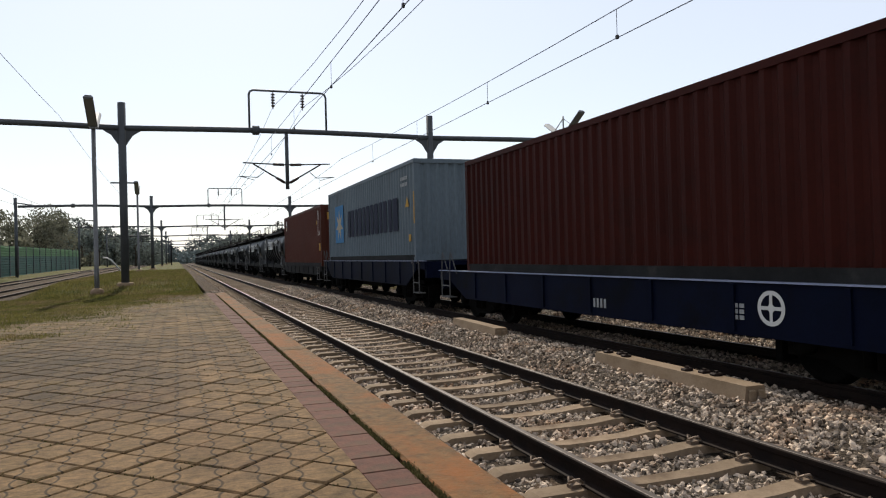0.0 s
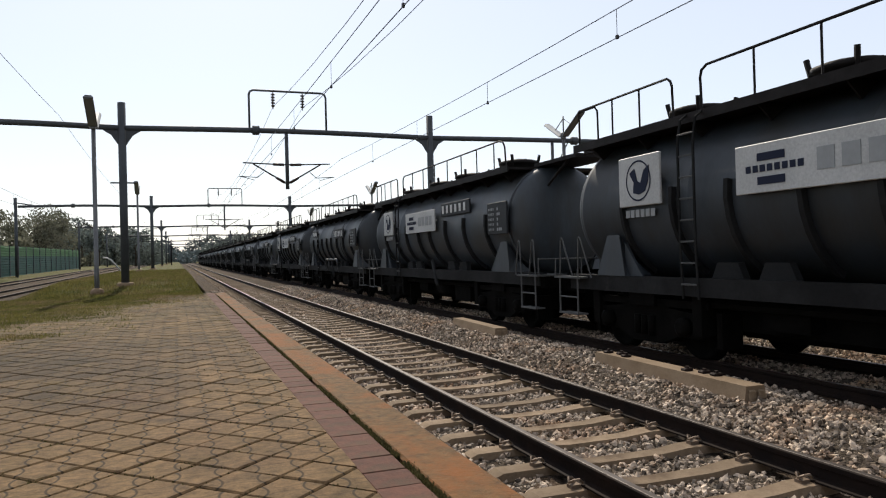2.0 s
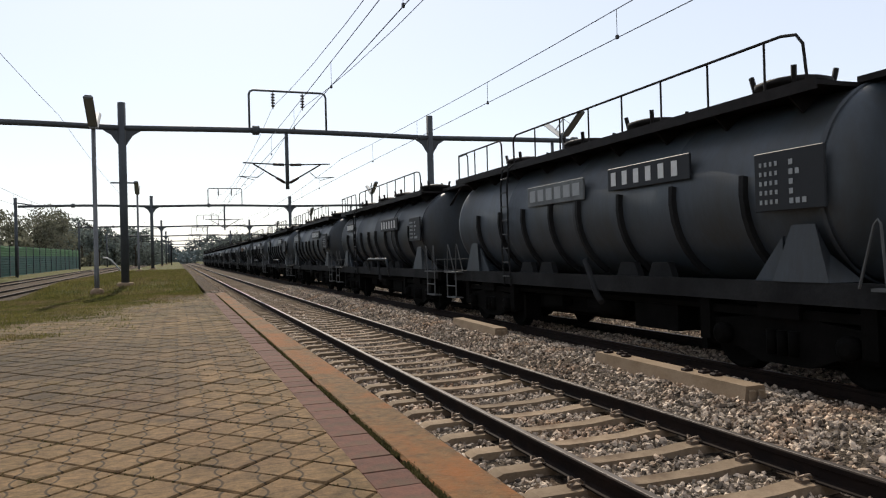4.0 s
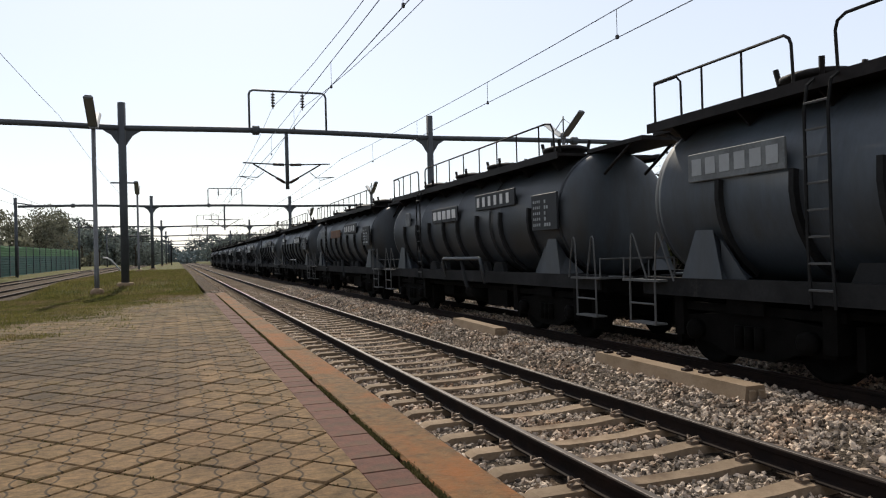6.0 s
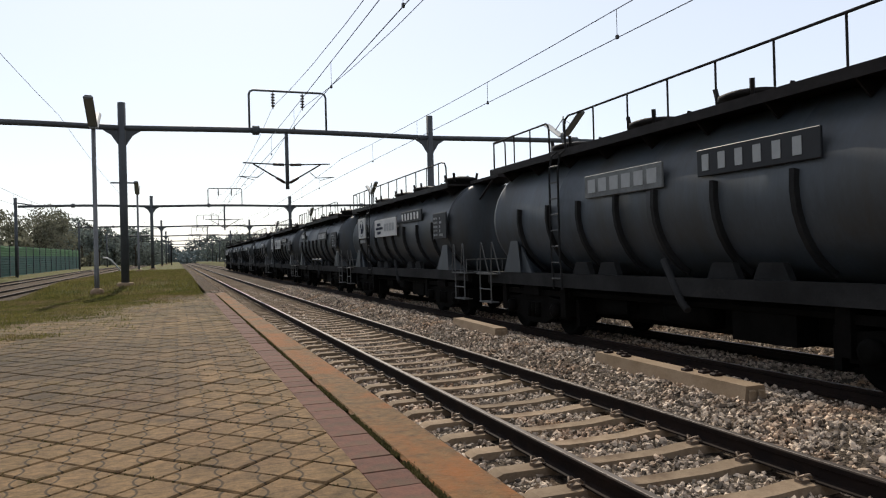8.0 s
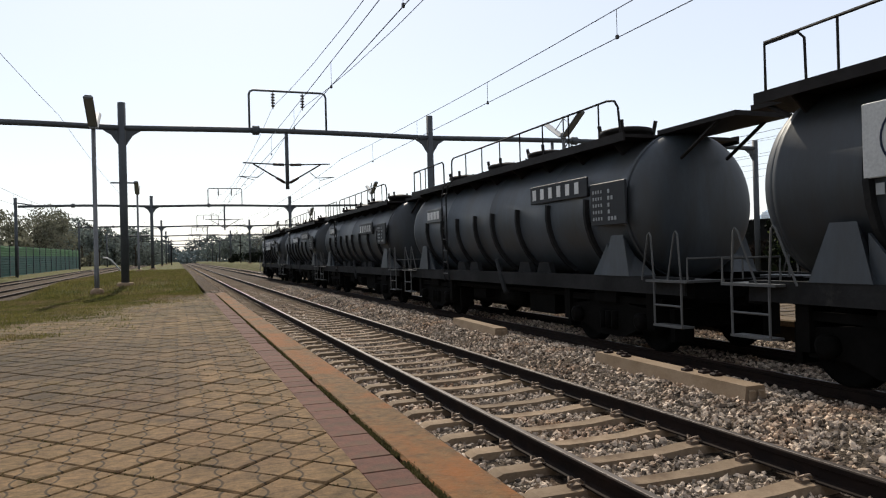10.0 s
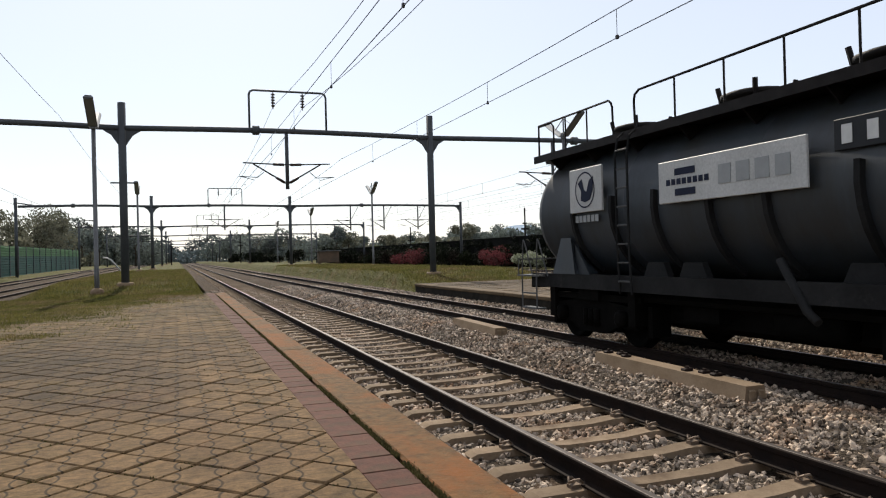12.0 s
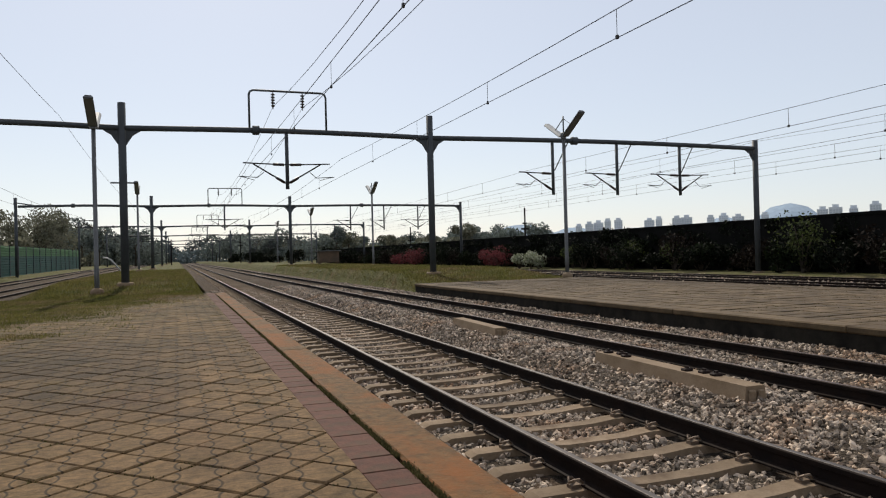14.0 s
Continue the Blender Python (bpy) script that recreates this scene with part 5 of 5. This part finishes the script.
# aerial haze is painted into the wood, hill, tower and window colours
HAZEWOOD = surf("haze-paled far wood", (0.18, 0.21, 0.205), (0.13, 0.16, 0.158), 0.1, 2, 1.0, bump=0, spread=0.25, island=True)
HILL = surf("far hill blued by painted haze", (0.29, 0.37, 0.46), (0.25, 0.33, 0.42), 0.004, 0.05, 1.0, bump=0)
TOWER = surf("haze-paled far tower", (0.74, 0.78, 0.84), (0.66, 0.70, 0.76), 0.05, 0.6, 0.9, bump=0)
TOWERWIN = plain("haze-paled far windows", (0.45, 0.50, 0.57), 0.6)
HUT = surf("rusty brown hut sheet", (0.13, 0.085, 0.055), (0.09, 0.065, 0.045), 2, 20, 0.8)


def aim(px, d):
    """A place d metres off, at an angle px degrees right of the track's direction."""
    a = radians(px)
    return -2.755 + d * math.sin(a), d * math.cos(a)


def hills():
    for name, a0, a1, d, peaks in (("hill", 17, 33, 2600, ((26.4, 112, 4.2), (22.6, 78, 3.2), (30.5, 96, 3.0))), ("hill", 31, 52, 2500, ((45.8, 150, 3.4), (41.5, 110, 3.0), (49.5, 100, 4.0), (37.5, 80, 2.5)))):
        n = 60
        rows = []
        for dd, share_h in ((0, 0.0), (150, 0.6), (330, 1.0), (700, 0.4)):
            row = []
            for i in range(n + 1):
                a = a0 + (a1 - a0) * i / n
                h = max(p * math.exp(-((a - c) / w) ** 2) for c, p, w in peaks) * (1 + 0.05 * noise.noise((a * 1.2, dd, 4)))
                x, y = aim(a, d + dd)
                row.append((x, y, -2 + h * share_h))
            rows.append(row)
        v = np.array([p for row in rows for p in row])
        f = np.array([(j * (n + 1) + i, j * (n + 1) + i + 1, (j + 1) * (n + 1) + i + 1, (j + 1) * (n + 1) + i) for j in range(3) for i in range(n)])
        tagged(arrays("backdrop_hills", v, f, HILL, smooth=True), "wooded hill on the horizon, pale blue with painted haze", "hill", kind="structure")


def towers():
    spec = [(30.9, 1300, 44), (31.7, 1290, 47), (32.4, 1300, 49), (33.1, 1280, 51), (33.9, 1300, 52), (36.2, 1300, 50), (36.9, 1300, 52), (38.2, 1200, 48), (38.9, 1210, 49), (40.6, 1200, 47), (41.5, 1220, 50),
            (42.5, 1200, 47), (44.3, 1250, 50), (48.0, 1150, 50), (48.8, 1150, 52), (49.9, 1160, 50), (51.2, 1150, 54)]
    for i, (a, d, h) in enumerate(spec):
        g = new("apartment_tower")
        x, y = aim(a, d)
        w, dp = 11 + 3 * (i % 3), 12
        bm = B()
        box(bm, -w / 2, w / 2, -dp / 2, dp / 2, -3, h)
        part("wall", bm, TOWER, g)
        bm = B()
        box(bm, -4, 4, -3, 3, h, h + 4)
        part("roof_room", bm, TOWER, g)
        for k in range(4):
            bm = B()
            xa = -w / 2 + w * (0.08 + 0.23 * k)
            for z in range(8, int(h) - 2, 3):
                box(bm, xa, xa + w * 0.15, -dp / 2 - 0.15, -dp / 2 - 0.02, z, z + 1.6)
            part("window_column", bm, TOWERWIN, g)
        g.matrix_basis = pose(x, y, 0, 0, 0, -a)
        tagged(g, "concrete apartment tower far behind the wall, paled by painted haze", "apartment building", group="apartment towers")


def hut():
    g = new("relay_hut")
    x, y, z = 12.2, 76.0, height(12.2, 76.0)
    bm = B()
    box(bm, x - 1.05, x + 1.05, y - 0.6, y + 0.6, z + 0.25, z + 1.45, bevel=0.03)
    part("cabinet", bm, HUT, g)
    bm = B()
    box(bm, x - 1.25, x + 1.25, y - 0.75, y + 0.75, z + 1.45, z + 1.53)
    part("roof", bm, GALV, g)
    for sx in (-0.9, 0.9):
        for sy in (-0.5, 0.5):
            bm = B()
            box(bm, x + sx - 0.06, x + sx + 0.06, y + sy - 0.06, y + sy + 0.06, z - 0.2, z + 0.26)
            part("leg", bm, HUT, g)
    tagged(g, "rusty brown trackside cabinet on short legs in grass", "cabinet")


def signal_post(x, y, tall, label):
    g = new("signal_post")
    z = height(x, y)
    bm = B()
    tube(bm, [(x, y, z - 0.2), (x, y, z + tall)], 0.10, 8)
    part("post", bm, IRON, g)
    bm = B()
    box(bm, x - 0.5, x + 0.5, y - 0.06, y + 0.06, z + tall * 0.62, z + tall * 0.65)
    box(bm, x - 0.3, x + 0.3, y - 0.06, y + 0.06, z + tall * 0.72, z + tall * 0.745)
    part("cross_arm", bm, IRON, g)
    tagged(g, label, "utility pole", group="line poles")


def bent_pipe():
    g = new("bent_pipe")
    z = height(-7.4, 70.0)
    bm = B()
    tube(bm, [(-8.95, 70, 1.95), (-8.6, 70, 1.93), (-8.3, 70, 1.75), (-7.4, 70, z - 0.05)], 0.07, 8)
    part("pipe", bm, WHITE, g)
    tagged(g, "white bent pipe slanting up beside the side line", "pipe")


barrier()
bent_pipe()
retaining_wall()
shrubs()
woods()
hills()
towers()
hut()
signal_post(36.0, 77.0, 6.8, "dark utility pole behind the retaining wall")
signal_post(37.0, 125.0, 6.6, "dark utility pole behind the retaining wall")
signal_post(-3.9, 150.0, 5.0, "dark signal post on the verge down the line")
signal_post(9.9, 160.0, 6.0, "dark signal post beside the far tracks")

# ---- stones, pavers and grass ----
def rocks(name, spots, sizes, faces_per, label, seed):
    """Crushed stones as one mesh: squashed, chipped solids at the given spots."""
    r = np.random.default_rng(seed)
    n = len(spots)
    if faces_per == 20:
        t = (1 + 5 ** 0.5) / 2
        bv = np.array([(-1, t, 0), (1, t, 0), (-1, -t, 0), (1, -t, 0), (0, -1, t), (0, 1, t), (0, -1, -t), (0, 1, -t), (t, 0, -1), (t, 0, 1), (-t, 0, -1), (-t, 0, 1)]) / 1.9
        bf = np.array([(0, 11, 5), (0, 5, 1), (0, 1, 7), (0, 7, 10), (0, 10, 11), (1, 5, 9), (5, 11, 4), (11, 10, 2), (10, 7, 6), (7, 1, 8), (3, 9, 4), (3, 4, 2), (3, 2, 6), (3, 6, 8), (3, 8, 9), (4, 9, 5), (2, 4, 11), (6, 2, 10), (8, 6, 7), (9, 8, 1)])
    else:
        bv = np.array([(1, 0, 0), (-1, 0, 0), (0, 1, 0), (0, -1, 0), (0, 0, 1), (0, 0, -1)], float)
        bf = np.array([(0, 2, 4), (2, 1, 4), (1, 3, 4), (3, 0, 4), (2, 0, 5), (1, 2, 5), (3, 1, 5), (0, 3, 5)])
    k = len(bv)
    v = bv[None] * r.uniform(0.42, 1.4, (n, k, 1)) * r.uniform(0.55, 1.2, (n, 1, 3))
    q = r.normal(size=(n, 4))
    q /= np.linalg.norm(q, axis=1)[:, None]
    w, x, y, z = q.T
    rot = np.stack([1 - 2 * (y * y + z * z), 2 * (x * y - w * z), 2 * (x * z + w * y), 2 * (x * y + w * z), 1 - 2 * (x * x + z * z), 2 * (y * z - w * x),
                    2 * (x * z - w * y), 2 * (y * z + w * x), 1 - 2 * (x * x + y * y)], 1).reshape(n, 3, 3)
    v = np.einsum("nij,nkj->nki", rot, v) * sizes[:, None, None] + spots[:, None, :]
    f = (bf[None] + (np.arange(n) * k)[:, None, None]).reshape(-1, 3)
    return tagged(arrays(name, v.reshape(-1, 3), f, STONE), label, "ballast", kind="stuff")


def scatter_stones():
    lab = "loose grey and brown crushed ballast stones"
    for y0, y1, gap, size, faces_per, seed in ((2.2, 8.0, 0.037, 0.026, 20, 1), (8.0, 17.0, 0.044, 0.029, 8, 2), (17.0, 42.0, 0.075, 0.038, 8, 3)):
        r = np.random.default_rng(seed)
        n = int((FAR_EDGE - EDGE) * (y1 - y0) / gap ** 2)
        x, y = r.uniform(EDGE - 0.02, FAR_EDGE, n), r.uniform(y0, y1, n)
        # clear the sleeper tops and the rails
        ph = (y - 3.941) / 0.5811
        off = np.abs(ph - np.round(ph)) * 0.5811
        on = (np.abs(x - TRACK1) < 1.23) & (off < 0.082) & (r.random(n) > 0.10)
        ph2 = (y - 1.2) / 0.6
        on |= (np.abs(x - TRACK2) < 1.0) & (np.abs(ph2 - np.round(ph2)) * 0.6 < 0.09) & (r.random(n) > 0.45)
        for c in (TRACK1, TRACK2):
            for s in (-1, 1):
                on |= np.abs(x - c - s * 0.7525) < 0.085
        keep = ~on
        x, y = x[keep], y[keep]
        lump = np.array([0.03 * noise.noise((a * 1.3, b * 1.3, 5)) for a, b in zip(x, y)])
        z = np.array([bed(a) for a in x]) + lump + r.uniform(-0.02, 0.02, len(x))
        inside = (np.abs(x - TRACK1) < 1.2)
        z = np.where(inside, np.minimum(z, -0.178 + r.uniform(-0.02, 0.014, len(x))), z)
        rocks("ballast_stones", np.stack([x, y, z], 1), size * r.uniform(0.6, 1.45, len(x)), faces_per, lab, seed + 10)
    r = np.random.default_rng(40)
    n = 16000
    rocks("ballast_stones", np.stack([r.uniform(15.3, 27.5, n), r.uniform(8, 60, n), -0.18 + r.uniform(-0.02, 0.03, n)], 1), 0.06 * r.uniform(0.6, 1.4, n), 8, "grey ballast stones of the far sidings", 41)


def paver_mesh(size, material, tall=0.06):
    """One paver with worn edges, its face coordinates running corner to corner."""
    bm = B()
    h, e = size / 2 - 0.0075, 0.010
    lo = [bm.verts.new((x * h, y * h, -tall)) for x, y in ((-1, -1), (1, -1), (1, 1), (-1, 1))]
    md = [bm.verts.new((x * h, y * h, -e)) for x, y in ((-1, -1), (1, -1), (1, 1), (-1, 1))]
    tp = [bm.verts.new((x * (h - e), y * (h - e), 0)) for x, y in ((-1, -1), (1, -1), (1, 1), (-1, 1))]
    for a, b in ((lo, md), (md, tp)):
        for i in range(4):
            bm.faces.new((a[i], a[(i + 1) % 4], b[(i + 1) % 4], b[i]))
    bm.faces.new(tp)
    uv = bm.loops.layers.uv.new("UVMap")
    for f in bm.faces:
        for lp in f.loops:
            lp[uv].uv = (lp.vert.co.x / size + 0.5, lp.vert.co.y / size + 0.5)
    bmesh.ops.recalc_face_normals(bm, faces=bm.faces)
    me = bpy.data.meshes.new("paver")
    bm.to_mesh(me)
    bm.free()
    me.materials.append(material)
    return me


def joined(name, me, mats, material, parent, label):
    """Alike pieces past the nearest ones, joined."""
    v0 = np.empty(len(me.vertices) * 3, np.float32)
    me.vertices.foreach_get("co", v0)
    v0 = v0.reshape(-1, 3)
    f0 = np.array([p.vertices[:] for p in me.polygons])
    ms = np.array([[list(r) for r in m] for m in mats])
    v = np.einsum("nij,kj->nki", ms[:, :3, :3], v0) + ms[:, None, :3, 3]
    f = (f0[None] + (np.arange(len(mats)) * len(v0))[:, None, None]).reshape(-1, f0.shape[1])
    ob = arrays(name, v.reshape(-1, 3), f, material, parent)
    src = np.array([tuple(me.uv_layers[0].data[i].uv) for p in me.polygons for i in p.loop_indices], np.float32)
    ob.data.uv_layers.new(name="UVMap").data.foreach_set("uv", np.tile(src, (len(mats), 1)).ravel())
    return tagged(ob, label, kind="stuff")


def paving():
    p = bpy.data.objects["platform_near"]
    s, x1, y1 = 0.315, -1.785, 4.215
    ax, ay = Vector((0.2230, -0.2440)), Vector((0.2220, 0.2240))      # the two joint directions, one paver long
    d = (ay - ax).y
    cell = Matrix(((ay.x / s, -ax.x / s, 0, 0), (ay.y / s, -ax.y / s, 0, 0), (0, 0, 1, 0), (0, 0, 0, 1)))
    me = paver_mesh(s, PAVER)
    near, rest = [], []
    r = np.random.default_rng(3)
    for i in range(-20, 64):
        for j in range(1, 34):
            at = Vector((x1, y1)) - (ax + ay) * (j / 2) + (ay - ax) * (i + (0.5 if j % 2 == 0 else 0))
            if at.x < -8.9 or at.y > END - 0.2 or at.y < -4.5:
                continue
            m = Matrix.Translation((at.x, at.y, PLAT + r.normal(0, 0.0025))) @ Matrix.Rotation(r.normal(0, 0.006), 4, "X") @ Matrix.Rotation(r.normal(0, 0.006), 4, "Y") @ Matrix.Rotation(r.normal(0, 0.010), 4, "Z") @ cell
            (near if 1.2 < at.y < 7.6 and at.x > -5.6 else rest).append(m)
    near.sort(key=lambda m: m.translation.y)
    rest += near[300:]
    for m in near[:300]:
        share("paver", me, p, m)
    joined("paver_field", me, rest, PAVER, p, "buff pavers with arc grooves")
    # half pavers along the red course
    bm = B()
    h = d / 2 - 0.010
    tri = [(0.0, -h), (0.0, h), (-0.2125, 0.010)]
    prism(bm, tri, "z", -0.06, -0.001)
    uv = bm.loops.layers.uv.new("UVMap")
    for f in bm.faces:
        for lp in f.loops:
            lp[uv].uv = (0.5 + (lp.vert.co.x + lp.vert.co.y) / d, 0.5 + (lp.vert.co.y - lp.vert.co.x) / d)
    bmesh.ops.recalc_face_normals(bm, faces=bm.faces)
    half = bpy.data.meshes.new("half_paver")
    bm.to_mesh(half)
    bm.free()
    half.materials.append(PAVER)
    for i in range(-20, 58):
        y = y1 + d * i + d / 2
        if -4.5 < y < END - 0.3:
            share("half_paver", half, p, Matrix.Translation((x1, y, PLAT + r.normal(0, 0.003))))
    # red course
    bm = B()
    box(bm, -0.136, 0.136, -0.149, 0.149, -0.06, 0.0, bevel=0.006)
    red = bpy.data.meshes.new("red_paver")
    bm.to_mesh(red)
    bm.free()
    red.materials.append(REDPAVE)
    for i in range(91):
        share("red_paver", red, p, Matrix.Translation((-1.648 + r.normal(0, 0.003), 1.53 + 0.302 * i, PLAT - 0.003 + r.normal(0, 0.003))) @ Matrix.Rotation(r.normal(0, 0.008), 4, "Z"))
    # far platform slabs
    q = bpy.data.objects["platform_far"]
    sm = paver_mesh(0.478, FARPAVE)
    near, rest = [], []
    for i in range(52):
        for j in range(15):
            x, y = FAR_EDGE + 0.72 + 0.5 * j, 3.0 + 0.5 * i
            if y > END - 0.3 or x > 14.4:
                continue
            m = Matrix.Translation((x, y, FAR_PLAT + r.normal(0, 0.004))) @ Matrix.Rotation(r.normal(0, 0.006), 4, "X") @ Matrix.Rotation(r.normal(0, 0.01), 4, "Z")
            (near if 8 < y < 22 and j < 11 else rest).append(m)
    rest += near[300:]
    for m in near[:300]:
        share("paver", sm, q, m)
    joined("paver_field", sm, rest, FARPAVE, q, "grey-buff square pavers")


def blades(name, spots, tall, label, seed, lean=0.5, wide=0.010, mat=None):
    r = np.random.default_rng(seed)
    n = len(spots)
    a = r.uniform(0, 2 * math.pi, n)
    h = tall * r.uniform(0.4, 1.3, n)
    w = wide * r.uniform(0.6, 1.4, n)
    side = np.stack([np.cos(a), np.sin(a), np.zeros(n)], 1)
    lean_v = np.stack([-np.sin(a), np.cos(a), np.zeros(n)], 1) * (h * lean * r.uniform(-1, 1, n))[:, None]
    up = np.array([0, 0, 1.0])
    v = np.stack([spots - side * w[:, None], spots + side * w[:, None], spots + lean_v + up * h[:, None]], 1).reshape(-1, 3)
    return tagged(arrays(name, v, np.arange(n * 3).reshape(-1, 3), mat or BLADE), label, "grass", kind="stuff")


def grass():
    r = np.random.default_rng(17)
    # verge beyond the near platform
    n = 60000
    x, y = r.uniform(-9.3, EDGE - 0.45, n), END - 0.6 + 45 * r.random(n) ** 1.7
    z = np.array([height(a, b) for a, b in zip(x, y)])
    blades("verge_grass", np.stack([x, y, z], 1), 0.10, "yellow-green rough grass on the verge", 1, wide=0.016)
    # verge beyond the far platform
    n = 50000
    x, y = r.uniform(FAR_EDGE + 0.5, 15.0, n), END - 0.4 + 55 * r.random(n) ** 1.6
    z = np.array([height(a, b) for a, b in zip(x, y)])
    blades("verge_grass", np.stack([x, y, z], 1), 0.12, "yellow-green rough grass beyond the far platform", 2, wide=0.018)
    # grass that has crept over the paving from the verge
    n = 150000
    x, y = r.uniform(-9.2, -1.9, n), r.uniform(8.0, END, n)
    line = (x + 6.9) / 4.9 - (y - 10.5) / 18.0          # below zero on the overgrown side
    patch = np.array([noise.noise((a * 0.45, b * 0.3, 8)) + 0.35 * noise.noise((a * 1.7, b * 1.2, 3)) for a, b in zip(x, y)])
    keep = (line - 0.4 * patch) < -0.06 + 0.14 * r.normal(size=n)
    keep |= ((x + 5.7) ** 2 / 0.9 + (y - 14.2) ** 2 / 0.25) < 1 + 0.3 * r.normal(size=n)
    pts = np.stack([x, y, np.full(n, PLAT - 0.01)], 1)[keep]
    blades("creeping_grass", pts, 0.05, "short yellow-green grass creeping over paving", 3, wide=0.009)
    # weeds in the joints of the paving and along the kerb
    n = 80000
    k = r.integers(-70, 70, n)
    fam = r.random(n) < 0.5
    x = r.uniform(-8.8, -1.8, n)
    y = 4.215 + k * 0.468 + (x + 1.785) * np.where(fam, 0.2240 / 0.2220, -0.2440 / 0.2230)
    y += r.normal(0, 0.011, n)
    patch = np.array([noise.noise((a * 0.8, b * 0.8, 12)) for a, b in zip(x, y)])
    keep = (y > 2.2) & (y < 22) & (patch > -0.12)
    blades("joint_weeds", np.stack([x, y, np.full(n, PLAT - 0.015)], 1)[keep], 0.019, "tiny weeds and moss in paving joints", 4, wide=0.012, mat=WEED)
    n = 34000
    y = 2.0 + 24 * r.random(n) ** 1.6
    x = -1.493 + r.normal(0, 0.012, n)
    dens = np.array([noise.noise((0, b * 1.3, 1)) for b in y]) >  -0.28
    blades("kerb_weeds", np.stack([x, y, np.full(n, PLAT - 0.02)], 1)[dens], 0.026, "small dark weeds between red course and kerb", 5, wide=0.007, mat=WEED)
    # weeds in the joints of the far platform
    n = 15000
    line = r.random(n) < 0.5
    x, y = r.uniform(FAR_EDGE + 0.5, 14.3, n), r.uniform(5, END, n)
    x = np.where(line, FAR_EDGE + 0.47 + 0.5 * np.round((x - FAR_EDGE - 0.47) / 0.5), x) + r.normal(0, 0.012, n)
    y = np.where(line, y, 2.75 + 0.5 * np.round((y - 2.75) / 0.5)) + r.normal(0, 0.012, n)
    patch = np.array([noise.noise((a * 0.6, b * 0.6, 21)) for a, b in zip(x, y)]) > -0.3
    blades("joint_weeds", np.stack([x, y, np.full(n, FAR_PLAT - 0.01)], 1)[patch], 0.018, "dark weeds in the far platform's joints", 6, wide=0.012, mat=WEED)


scatter_stones()
paving()
grass()


# ---- what moves ----
def motions():
    for thing, start in MOVING:
        walk(thing, [(t, pose(TRACK2, start - V * t, 0)) for t in (0.0, 3.5, 7.0, 10.5, 14.0)])


motions()
